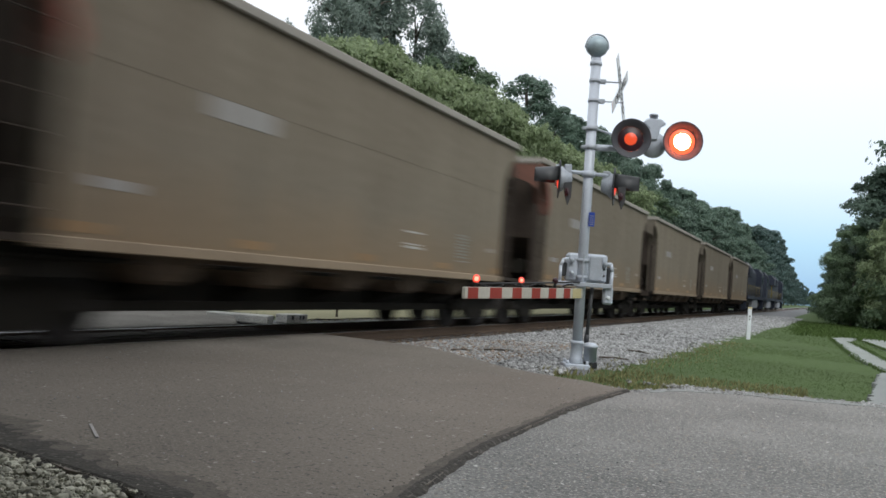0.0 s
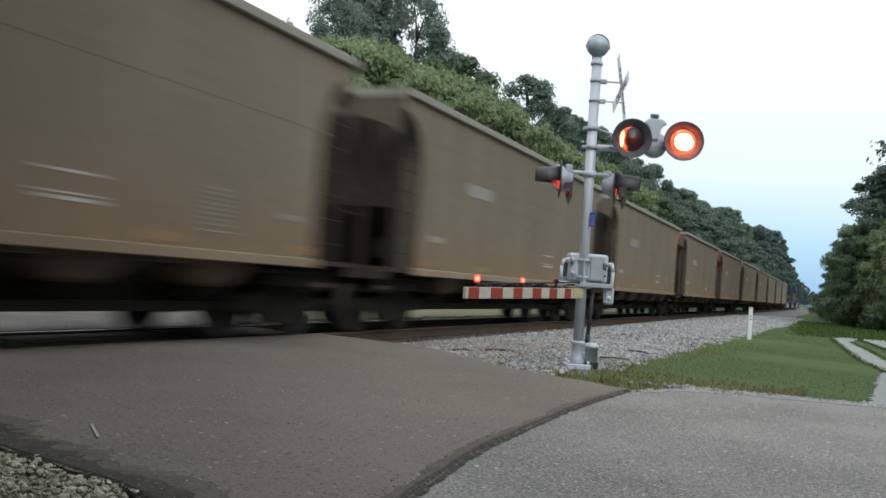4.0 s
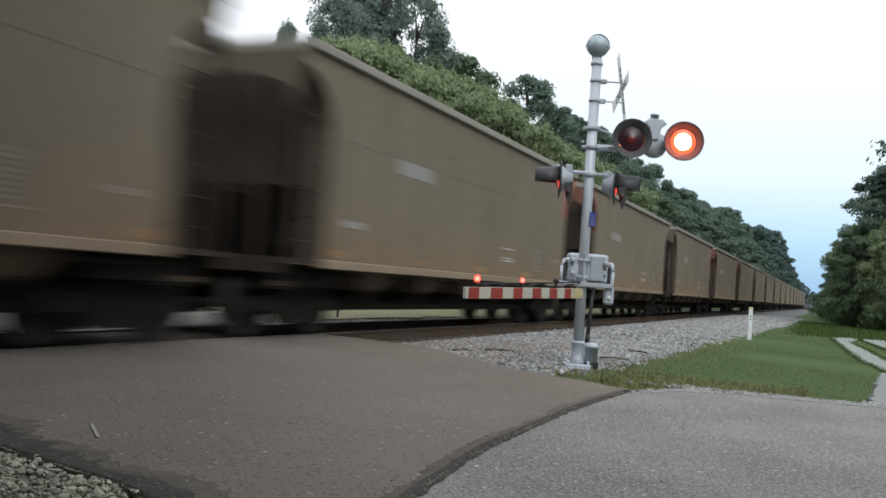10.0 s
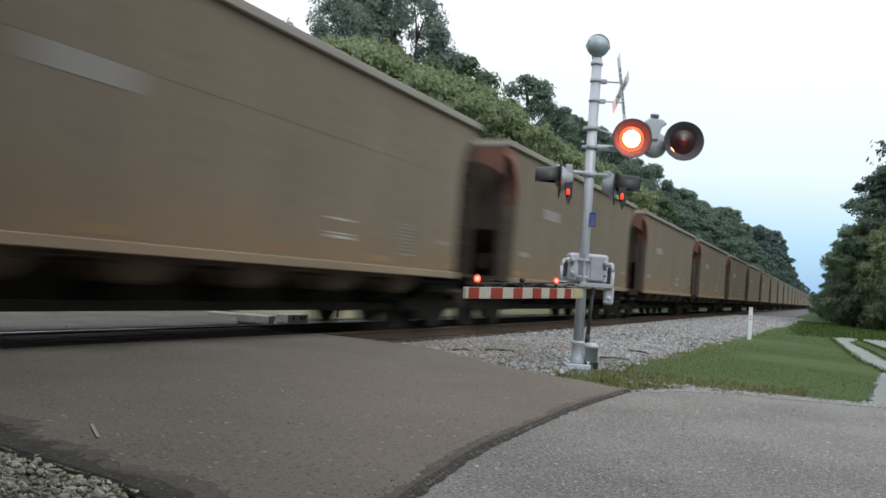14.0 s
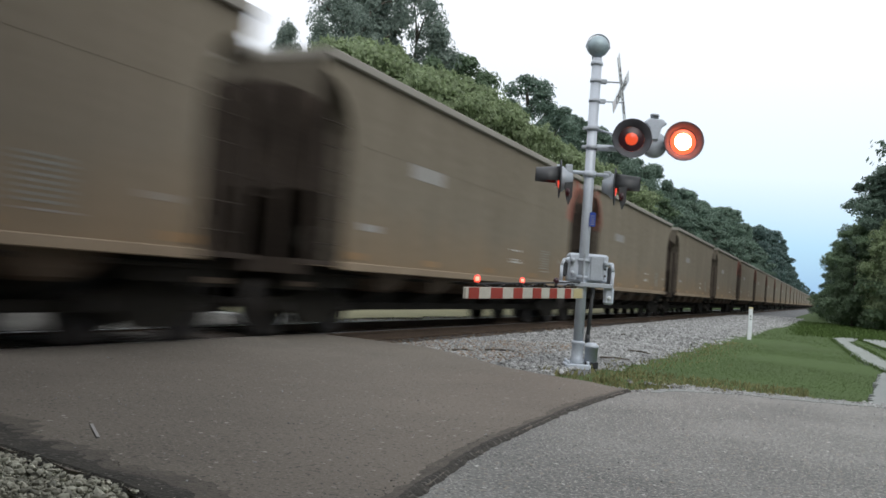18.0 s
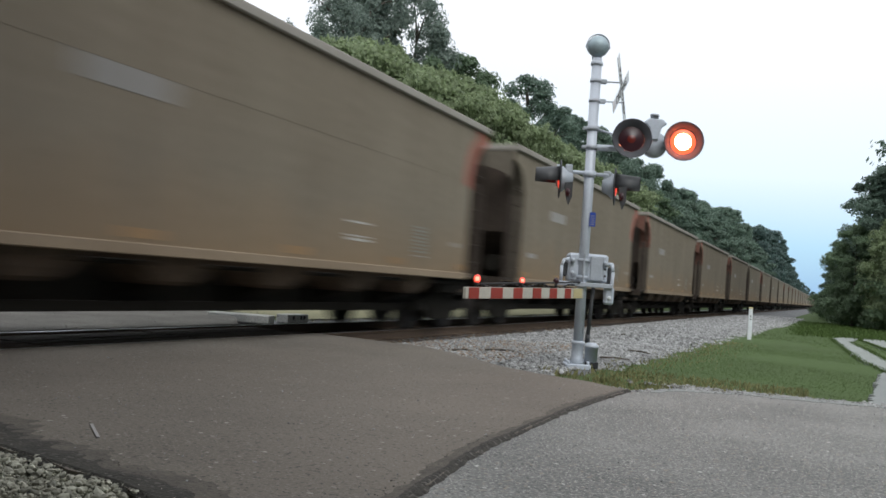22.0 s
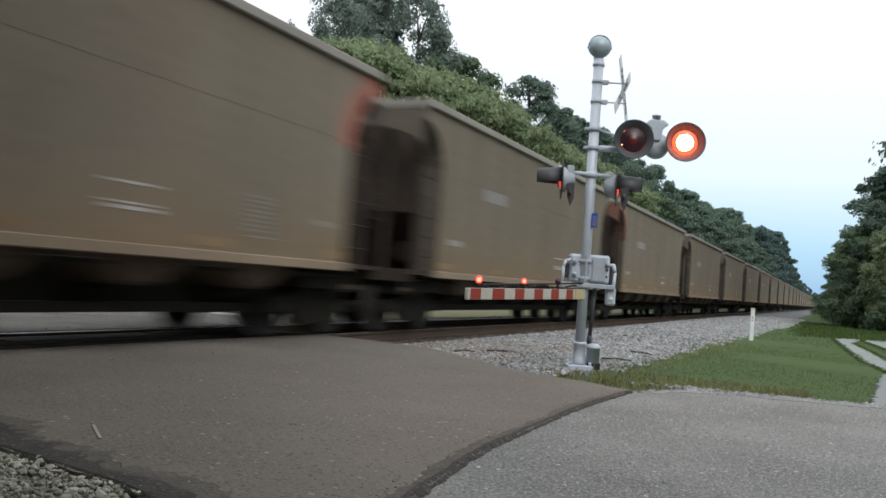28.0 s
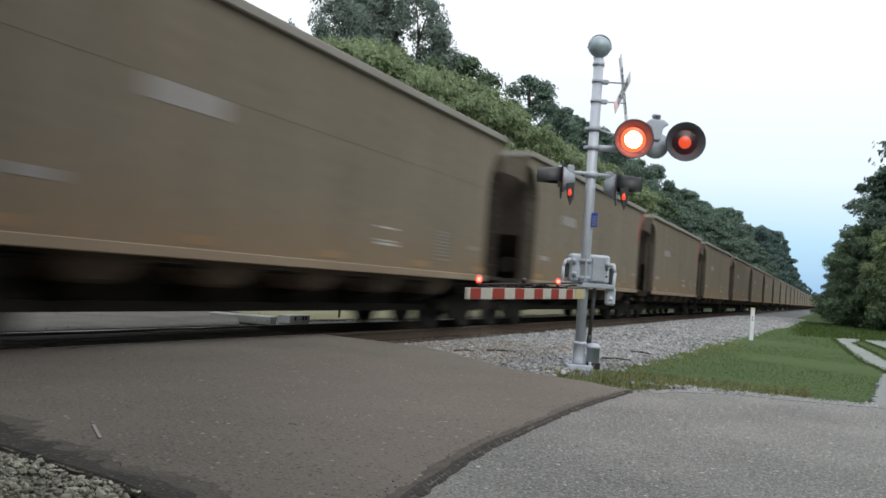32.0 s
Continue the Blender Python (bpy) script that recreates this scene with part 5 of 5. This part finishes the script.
# the wood on the camera's side of the line
for kind, x, y, h, w in [("wood_a", 4.3, 56.5, 9.4, 0.95), ("wood_b", 2.2, 58, 7.6, 0.85), ("mid_b", 1.1, 57, 6.0, 0.85), ("mid_a", 0.5, 60, 4.8, 0.9), ("wood_b", 7.2, 56, 11.3, 1.2), ("light_b", 3.0, 52.6, 6.2, 0.75), ("wood_a", 3.4, 70, 11.4, 1.0), ("wood_b", 1.6, 80, 7.6, 0.95), ("mid_b", 1.2, 94, 7.6, 0.9), ("wood_b", 1.0, 108, 7.8, 0.9), ("mid_b", 0.9, 126, 8.0, 0.9), ("wood_b", 0.9, 150, 8.2, 0.9), ("wood_b", 0.4, 100, 6.4, 0.9), ("mid_b", 1.5, 101, 8.2, 0.8), ("wood_b", -0.1, 121, 6.2, 0.9), ("wood_a", 4.6, 63, 10.2, 1.2), ("wood_b", 5.0, 78, 12.0, 1.2),
                         ("wood_b", 7.0, 72, 14.5, 1.2), ("dark_b", 11.0, 52, 14.0, 1.2), ("mid_b", 14, 46, 13.5, 1.3), ("dark_b", 18, 40, 14.5, 1.3), ("dark_b", 22, 33, 14.5, 1.3), ("mid_b", 24, 25, 14.0, 1.3), ("dark_b", 24, 16, 15.0, 1.3), ("mid_b", 23, 7, 15.0, 1.3), ("dark_b", 21, -2, 16.0, 1.4), ("mid_b", 18, -10, 16.0, 1.4), ("dark_b", 12, -16, 16.0, 1.4), ("mid_b", 5, -18, 16.0, 1.4), ("dark_b", -2, -17, 16.0, 1.4),
                         ("bush", 2.4, 55.0, 3.0, 1.0), ("bush", 4.2, 52.0, 2.6, 1.0), ("bush", 1.1, 60, 2.8, 0.85), ("bush", 0.5, 68, 2.6, 0.85), ("bush", 0.0, 80, 2.6, 0.9), ("bush", -0.2, 95, 2.8, 0.95), ("bush", -0.2, 112, 2.8, 1.0), ("bush", 6.5, 50, 2.8, 1.1), ("bush", 9.5, 47, 3.0, 1.1), ("bush", 3.2, 53.2, 3.4, 0.9), ("bush", 1.7, 57, 2.8, 1.0)]:
    plant(kind, x, y, h, rnd.uniform(0, 360), w)
for x, y, h in [(4, 185, 13.0), (4, 220, 14.0), (4.5, 265, 15.0), (5, 320, 16.0), (6, 390, 17.0), (7, 480, 18.0), (8, 600, 19.0), (9, 760, 20.0), (10, 960, 20.0)]:
    plant("far", x, y, h, rnd.uniform(0, 360), 0.8)
# tall unseen trees behind that edge, added to shade the far cars
for k, (x, y) in enumerate([(9.0, 62), (9.4, 74), (10.2, 86), (10.8, 100), (11.6, 116), (12.6, 134), (13.7, 156), (15.2, 185), (17.2, 220)]):
    plant(("wood_a", "wood_b")[k % 2], x, y, 20 + 0.25 * k, 47 * k, 1.0)
# woods behind the camera close the place; unseen growth on the left is added to block light
for kind, x, y, h, w in [("shade", -4.5, -1.6, 13.5, 0.85), ("shade", -4.2, -5.4, 14.5, 0.95), ("shade", 0.3, -3.0, 13.0, 0.9), ("shade", -5.3, 1.3, 11.5, 0.56), ("mid_b", -5.3, 1.5, 5.2, 0.68), ("mid_b", -4.3, 0.6, 6.0, 0.9), ("bush", -3.6, 1.2, 2.6, 0.6), ("dark_b", -2.6, -9.0, 15.0, 1.0), ("mid_b", 2.0, -7.5, 13.0, 1.1), ("dark_b", 7.0, -8.0, 14.0, 1.2), ("dark_b", -3.0, -12.0, 15.0, 1.0)]:
    plant(kind, x, y, h, rnd.uniform(0, 360), w)
for i in range(9):
    plant("mid_b", -24 + 6.5 * i, -26 - 4 * (i % 2), 12, 40 * i, 1.3)
for i in range(4):
    plant("dark_b", -27, -18 + 10 * i, 13, 70 * i, 1.3)


# ---- loose stone, grass and weeds ----
def stones(name, seed, spots, size, material, label):
    """Many rough pebbles in one mesh."""
    g = np.random.default_rng(seed)
    p = (1 + 5 ** 0.5) / 2
    base = np.array([(-1, p, 0), (1, p, 0), (-1, -p, 0), (1, -p, 0), (0, -1, p), (0, 1, p), (0, -1, -p), (0, 1, -p), (p, 0, -1), (p, 0, 1), (-p, 0, -1), (-p, 0, 1)]) / 1.9
    tri = np.array([(0, 11, 5), (0, 5, 1), (0, 1, 7), (0, 7, 10), (0, 10, 11), (1, 5, 9), (5, 11, 4), (11, 10, 2), (10, 7, 6), (7, 1, 8), (3, 9, 4), (3, 4, 2), (3, 2, 6), (3, 6, 8), (3, 8, 9), (4, 9, 5), (2, 4, 11), (6, 2, 10), (8, 6, 7), (9, 8, 1)])
    n = len(spots)
    r = size[0] * (size[1] / size[0]) ** (g.uniform(0, 1, n) ** 1.6)
    v = base[None] * g.uniform(0.62, 1.25, (n, 12, 1)) * g.uniform(0.65, 1.3, (n, 1, 3))
    a, b = g.uniform(0, 6.283, n), g.uniform(-0.6, 0.6, n)
    ca, sa, cb, sb = np.cos(a), np.sin(a), np.cos(b), np.sin(b)
    x, y, z = v[..., 0], v[..., 1], v[..., 2] * 0.75
    y, z = y * cb[:, None] - z * sb[:, None], y * sb[:, None] + z * cb[:, None]
    x, y = x * ca[:, None] - y * sa[:, None], x * sa[:, None] + y * ca[:, None]
    v = np.stack([x, y, z], -1) * r[:, None, None] + spots[:, None, :]
    f = (tri[None] + 12 * np.arange(n)[:, None, None]).reshape(-1, 3)
    ob = new(name, from_arrays(name, v.reshape(-1, 3).tolist(), f.tolist(), material))
    return tagged(ob, label, "gravel", kind="stuff")


def inside(x, y, line):
    """Left of a line given from its start to its end, along y for each x."""
    return y > np.interp(x, [q[0] for q in line], [q[1] for q in line])


g = np.random.default_rng(31)
edge_line = [(-7.6, 12.7), (-6.93, 12.6), (-6.2, 12.45), (-5.6, 12.35), (-4.82, 11.75), (-3.56, 10.5), (-2.75, 10.12), (-2.31, 9.93), (-1.92, 9.6)]
bed_x, bed_z = [q[0] for q in near_prof], [q[1] for q in near_prof]


def scatter(n, x0, x1, y0, y1, thin=None):
    p = np.stack([g.uniform(x0, x1, n), g.uniform(y0, y1, n)], 1)
    if thin is not None:
        p = p[thin(p)]
    return p


def on_bed(p, up):
    return np.column_stack([p, np.interp(p[:, 0], bed_x, bed_z) + up])


near_ok = lambda p: inside(p[:, 0], p[:, 1] - 0.05, edge_line) & (p[:, 0] + 0.12 * np.sin(p[:, 1] * 3) < -2.75 + 0.02 * (p[:, 1] - 12) + g.normal(0, 0.12, len(p))) & ((p[:, 1] > 12.2) | (p[:, 0] < -3.0))
stones("ballast_stone", 1, on_bed(scatter(19000, -7.0, -2.3, 9.8, 20.0, near_ok), 0.012), (0.018, 0.044), M_STONE, "loose pale crushed stones beside the track")
stones("ballast_stone", 2, on_bed(scatter(11000, -7.0, -2.2, 20.0, 42.0, near_ok), 0.014), (0.028, 0.06), M_STONE, "loose pale crushed stones further along the track")
stones("ballast_stone", 10, on_bed(scatter(9000, -7.0, -1.9, 42.0, 75.0, near_ok), 0.016), (0.045, 0.085), M_STONE, "pale crushed stones far along the track")
stones("ballast_stone", 9, on_bed(scatter(2600, -7.0, -4.0, 10.6, 17.0, near_ok), 0.02), (0.014, 0.034), M_TAN, "tan and brown stones scattered in the ballast")
stones("ballast_stone", 3, on_bed(scatter(2600, -9.9, -6.9, 12.9, 30.0), 0.0), (0.022, 0.05), M_GRIME, "rusty brown crushed stones between the ties")
corner = scatter(19000, -5.2, -2.2, 1.4, 3.7, lambda p: p[:, 1] < np.interp(p[:, 0], [-5.2, -4.0, -3.46, -2.9, -2.2], [3.80, 3.47, 3.36, 3.27, 3.08]) + g.normal(0, 0.05, len(p)))
stones("roadside_stone", 4, np.column_stack([corner, -0.02 + 0.035 * g.uniform(0, 1, len(corner))]), (0.007, 0.029), M_CORNER, "loose dusty stones at the edge of the asphalt")
beyond = scatter(1100, -13.5, -9.4, 6.0, 17.0)
stones("beyond_stone", 7, np.column_stack([beyond, np.full(len(beyond), 0.010)]), (0.006, 0.016), M_YARD, "loose stones beyond the far rail")
fringe = scatter(5500, -2.7, 1.2, 9.6, 11.4, lambda p: np.abs(p[:, 1] - np.interp(p[:, 0], [q[0] for q in far_kerb[:5]], [q[1] for q in far_kerb[:5]])) < np.abs(g.normal(0, 0.17, len(p))))
fringe = np.concatenate([fringe, np.array([-1.25, 10.75]) + g.normal(0, 1, (420, 2)) * np.array([0.32, 0.10])])
stones("roadside_stone", 5, np.column_stack([fringe, np.full(len(fringe), 0.004)]), (0.008, 0.028), M_STONE, "small pale stones along the road's edge")
g2 = np.random.default_rng(77)
ex = g2.uniform(-5.6, -2.4, 2600)
ey = np.interp(ex, [-7.58, -4.7, -4.0, -3.46, -2.9, -2.4], [5.1, 3.72, 3.45, 3.34, 3.22, 3.02]) + np.abs(g2.normal(0, 0.10, len(ex)))
sy = g2.uniform(3.0, 9.4, 260)
sx = np.interp(sy, [q[1] for q in seam], [q[0] for q in seam]) - np.abs(g2.normal(0, 0.09, len(sy))) - 0.02
crumb = np.concatenate([np.column_stack([ex, ey]), np.column_stack([sx, sy])])
stones("asphalt_crumb", 8, np.column_stack([crumb, np.full(len(crumb), 0.0215)]), (0.002, 0.005), M_TAR, "dark crumbs broken off the asphalt edges")
grit = scatter(420, -7.0, 1.2, 3.2, 10.4)
stones("road_grit", 6, np.column_stack([grit, np.full(len(grit), 0.022)]), (0.004, 0.010), M_STONE, "scattered pale grit on the road")


def blades(name, seed, p, height, width, material, label, z=-0.03):
    """Bent grass blades, each of two triangles."""
    q = np.random.default_rng(seed)
    n = len(p)
    h = height[0] + (height[1] - height[0]) * q.uniform(0, 1, n) ** 1.5
    a = q.uniform(0, 6.283, n)
    lean = q.normal(0, 0.35, (n, 2)) * h[:, None]
    w = width * q.uniform(0.6, 1.3, n)
    b = np.column_stack([p, np.full(n, z)])
    d = np.column_stack([np.cos(a) * w, np.sin(a) * w, np.zeros(n)])
    tip = b + np.column_stack([lean, h])
    mid = b + np.column_stack([lean * 0.35, h * 0.6])
    v = np.stack([b - d, b + d, mid + d * 0.7, tip, mid - d * 0.7], 1).reshape(-1, 3)
    f = np.arange(5 * n).reshape(-1, 5)
    return tagged(new(name, from_arrays(name, v.tolist(), f.tolist(), material)), label, "grass", kind="stuff")


def on_grass(p):
    kerb = np.interp(p[:, 0], [q[0] for q in far_kerb], [q[1] for q in far_kerb])
    left = -2.7 + 0.02 * (p[:, 1] - 12) + g.normal(0, 0.15, len(p))
    return (p[:, 1] > kerb + np.abs(g.normal(0, 0.12, len(p)))) & (p[:, 0] > left)


blades("grass", 41, scatter(44000, -3.2, 2.2, 9.9, 22.0, on_grass), (0.003, 0.009), 0.006, M_BLADE, "short mown grass of the verge")
blades("grass", 42, scatter(20000, -3.0, 3.0, 22.0, 48.0, on_grass), (0.004, 0.013), 0.014, M_BLADE, "short mown grass further along the verge")
tuft = np.concatenate([c + g.normal(0, 0.06, (26, 2)) for c in scatter(75, -3.3, 0.6, 10.0, 14.5, lambda p: (np.abs(p[:, 1] - 0.22 - np.interp(p[:, 0], [-3.3, -2.3, -1.2, -0.1, 0.6], [10.7, 10.2, 10.55, 11.0, 11.1])) < 0.3) | ((np.abs(p[:, 0] + 2.75) < 0.3) & (p[:, 1] > 11)))])
blades("weed", 43, tuft, (0.03, 0.13), 0.006, M_DRY, "yellow-green weeds along the gravel's edge")
blades("weed", 44, scatter(3200, -2.5, -0.2, 10.0, 12.4, lambda p: on_grass(p)), (0.02, 0.07), 0.006, M_DRY, "dry yellowish grass beside the signal")
strip_weed = scatter(9000, -3.4, 0.4, 10.6, 24.0, lambda p: np.abs(p[:, 0] + 2.5 - 0.02 * (p[:, 1] - 12)) < np.abs(g.normal(0, 0.38, len(p))))
blades("weed", 47, strip_weed, (0.012, 0.06), 0.007, M_DRY, "dry olive weeds where the grass meets the gravel")
far_edge_grass = scatter(15000, -17, -10.4, 16.5, 45.0)
blades("grass", 45, far_edge_grass, (0.015, 0.05), 0.014, M_STRAW, "rough yellowish grass beyond the track", z=-0.12)

rough = scatter(9000, -1.9, 3.5, 34.0, 62.0, lambda p: p[:, 0] > -1.2 - 0.02 * (p[:, 1] - 34) + g.normal(0, 0.2, len(p)))
blades("grass", 46, rough, (0.03, 0.16), 0.020, M_BLADE, "tall rough grass at the foot of the wood")
# pale dirt track at the wood's foot
slab("dirt_track", rough_edge([(0.05, 33.0), (0.42, 24.0), (0.62, 20.0), (0.80, 18.6), (0.92, 17.0)], 0.04, 0.3, 51) + [(2.6, 17.0)] + rough_edge([(1.6, 17.0), (1.15, 21.0), (0.95, 25.0), (0.6, 31.0)], 0.03, 0.4, 52) + [(0.9, 35.2), (0.45, 35.0)],
     0.012, 0.06, M_TRACK, "pale dirt wheel track across the grass", "track")
slab("dirt_track", rough_edge([(1.5, 26.0), (1.25, 29.5), (1.0, 33.0), (1.1, 35.3), (3.4, 37.0)], 0.03, 0.4, 53) + [(5.0, 36.0)] + rough_edge([(5.0, 34.5), (2.0, 33.0), (1.9, 29.0), (2.1, 26.0)], 0.03, 0.4, 54),
     0.012, 0.06, M_TRACK, "second pale wheel track across the grass", "track")
fringe = []
for line in ([(0.05, 33.0), (0.42, 24.0), (0.62, 20.0), (0.80, 18.6), (0.92, 17.0)], [(0.6, 31.0), (0.95, 25.0), (1.15, 21.0), (1.6, 17.0)], [(1.0, 33.0), (1.25, 29.5), (1.5, 26.0)]):
    fy = g.uniform(line[-1][1], line[0][1], 2200)
    fx = np.interp(fy, [q[1] for q in line[::-1]], [q[0] for q in line[::-1]]) + g.normal(0, 0.05, len(fy))
    fringe.append(np.column_stack([fx, fy]))
blades("grass", 48, np.concatenate(fringe), (0.008, 0.030), 0.010, M_BLADE, "thin grass creeping over the wheel track's edges", z=0.008)
bm = boxes((-0.010, 0.010, -0.21, 0.21, 0.0225, 0.0285), bevel=0.002)
chip = tagged(part("paint_mark", bm, M_STENCIL), "short worn pale stroke on the dark asphalt", "road mark")
chip.matrix_basis = pose(-3.867, 4.063, 0.0, 0, 0, 49.6)
# small things beyond the far rail
slab_thing = empty("concrete_slab", pose(-10.8, 15.06, -0.10, 0, 0, -69), "broken pale concrete slab beside the far rail", "slab")
part("slab_top", boxes((-0.25, 0.25, -0.62, 0.62, 0.0, 0.16), bevel=0.015), M_CONCRETE, slab_thing)
vault = empty("cable_vault", pose(-10.55, 16.6, 0, 0, 0, 0), "small pale concrete cable vault with dark slots", "vault")
part("vault_case", boxes((-0.15, 0.15, -0.45, 0.35, -0.12, 0.06), bevel=0.015), M_CONCRETE, vault)
for y in (-0.28, 0.02, 0.14):
    part("slot", boxes((0.151, 0.156, y, y + 0.07, -0.05, 0.03)), M_BLACK, vault)
stick = empty("sign_stake", pose(-11.2, 19.6, 0), "thin dark stake beyond the track", "stake")
part("stake", boxes((-0.02, 0.02, -0.02, 0.02, -0.3, 0.7)), M_TIE, stick)
for x, y, a, l in ((-4.72, 13.44, 35, 0.5), (-4.68, 22.5, 80, 0.35), (-3.02, 13.91, 20, 0.45), (-3.06, 16.0, -30, 0.5), (-5.18, 13.02, 60, 0.4)):
    bm = bmesh.new()
    rod(bm, (-l / 2, 0, 0), (0, 0.03, 0.01), 0.015, seg=6)
    rod(bm, (0, 0.03, 0.01), (l / 2, 0, 0.0), 0.015, 0.009, seg=6)
    ob = tagged(part("stick", bm, M_BARK), "short dark broken stick lying on the gravel", "stick")
    ob.matrix_basis = pose(x, y, float(np.interp(x, bed_x, bed_z)) + 0.035, 0, 0, a)


# ---- motion of the train, its wheels and the flashing lamps ----
def motions():
    steps = [float(t) for t in range(0, 33)]
    for j, car in cars.items():
        walk(car, [(t, pose(TRACK_X, (progress(t) - j + 0.5) * PITCH_L, RAIL_Z)) for t in steps])
    d0 = progress(0) * PITCH_L
    for eng, y, turn in engines:
        walk(eng, [(t, pose(TRACK_X, y + progress(t) * PITCH_L - d0, RAIL_Z, 0, 0, turn)) for t in steps])

    def spin(wheel, y0, radius, sign):
        # the wheel rolls at every thirtieth of a second while it passes near the camera
        ts = [i / 30 for i in range(0, 961) if -14 < y0 + progress(i / 30) * PITCH_L - d0 < 46]
        if len(ts) < 2:
            return
        place = wheel.location.copy()
        rows = [(t, Matrix.Translation(place) @ Matrix.Rotation(-sign * (progress(t) * PITCH_L - d0) / radius, 4, "X")) for t in ts]
        if ts[0] > 0.05:
            rows.insert(0, (0.0, rows[0][1]))
        if ts[-1] < 31.95:
            rows.append((32.0, rows[-1][1]))
        walk(wheel, rows)

    for j, car in cars.items():
        for truck in [o for o in car.children if o.name.startswith("truck")]:
            for wheel in truck.children:
                spin(wheel, (progress(0) - j + 0.5) * PITCH_L + truck.location.y + wheel.location.y, 0.46, 1)

    starts = [-0.84, 0.41, 1.6, 2.82, 4.03, 5.25, 6.47, 7.68, 8.93, 10.17, 11.28, 12.55, 13.69, 14.94, 16.17, 17.27, 18.52, 19.67, 20.9, 22.17, 23.27, 24.53, 25.74, 26.96, 28.17, 29.47, 30.68, 31.86]
    events = sorted([(t, 1) for t in starts] + [(t + 0.66, 0) for t in starts])

    def flash(lamp, lit_when):
        place = lamp.location.copy()
        state = [s for t, s in events if t <= 0][-1]
        angle = 0.0 if state == lit_when else 180.0
        rows = [(0.0, angle)]
        for t, s in events:
            if 0.1 < t < 31.9:
                rows += [(t - 0.08, angle), (t - 0.04, angle), (t - 0.0133, angle + 60), (t + 0.0133, angle + 120), (t + 0.04, angle + 180), (t + 0.08, angle + 180)]
                angle += 180.0
        rows.append((32.0, angle))
        walk(lamp, [(t, Matrix.Translation(place) @ Matrix.Rotation(radians(a), 4, "Z")) for t, a in rows])

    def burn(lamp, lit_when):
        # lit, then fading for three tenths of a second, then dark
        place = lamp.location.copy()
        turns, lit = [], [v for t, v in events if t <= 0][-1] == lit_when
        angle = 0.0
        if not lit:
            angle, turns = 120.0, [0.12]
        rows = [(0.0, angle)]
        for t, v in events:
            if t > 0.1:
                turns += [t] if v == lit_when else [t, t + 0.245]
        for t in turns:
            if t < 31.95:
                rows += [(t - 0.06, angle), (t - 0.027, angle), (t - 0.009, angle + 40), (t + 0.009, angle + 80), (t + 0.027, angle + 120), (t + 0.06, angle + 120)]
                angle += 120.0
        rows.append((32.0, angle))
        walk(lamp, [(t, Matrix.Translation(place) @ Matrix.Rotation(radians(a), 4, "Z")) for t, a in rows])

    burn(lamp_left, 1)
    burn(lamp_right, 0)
    flash(lamp_low_a, 0)
    flash(lamp_low_b, 0)
    flash(arm_mid, 0)
    flash(arm_in, 1)
    for light in peepholes:
        flash(light, 1)


motions()
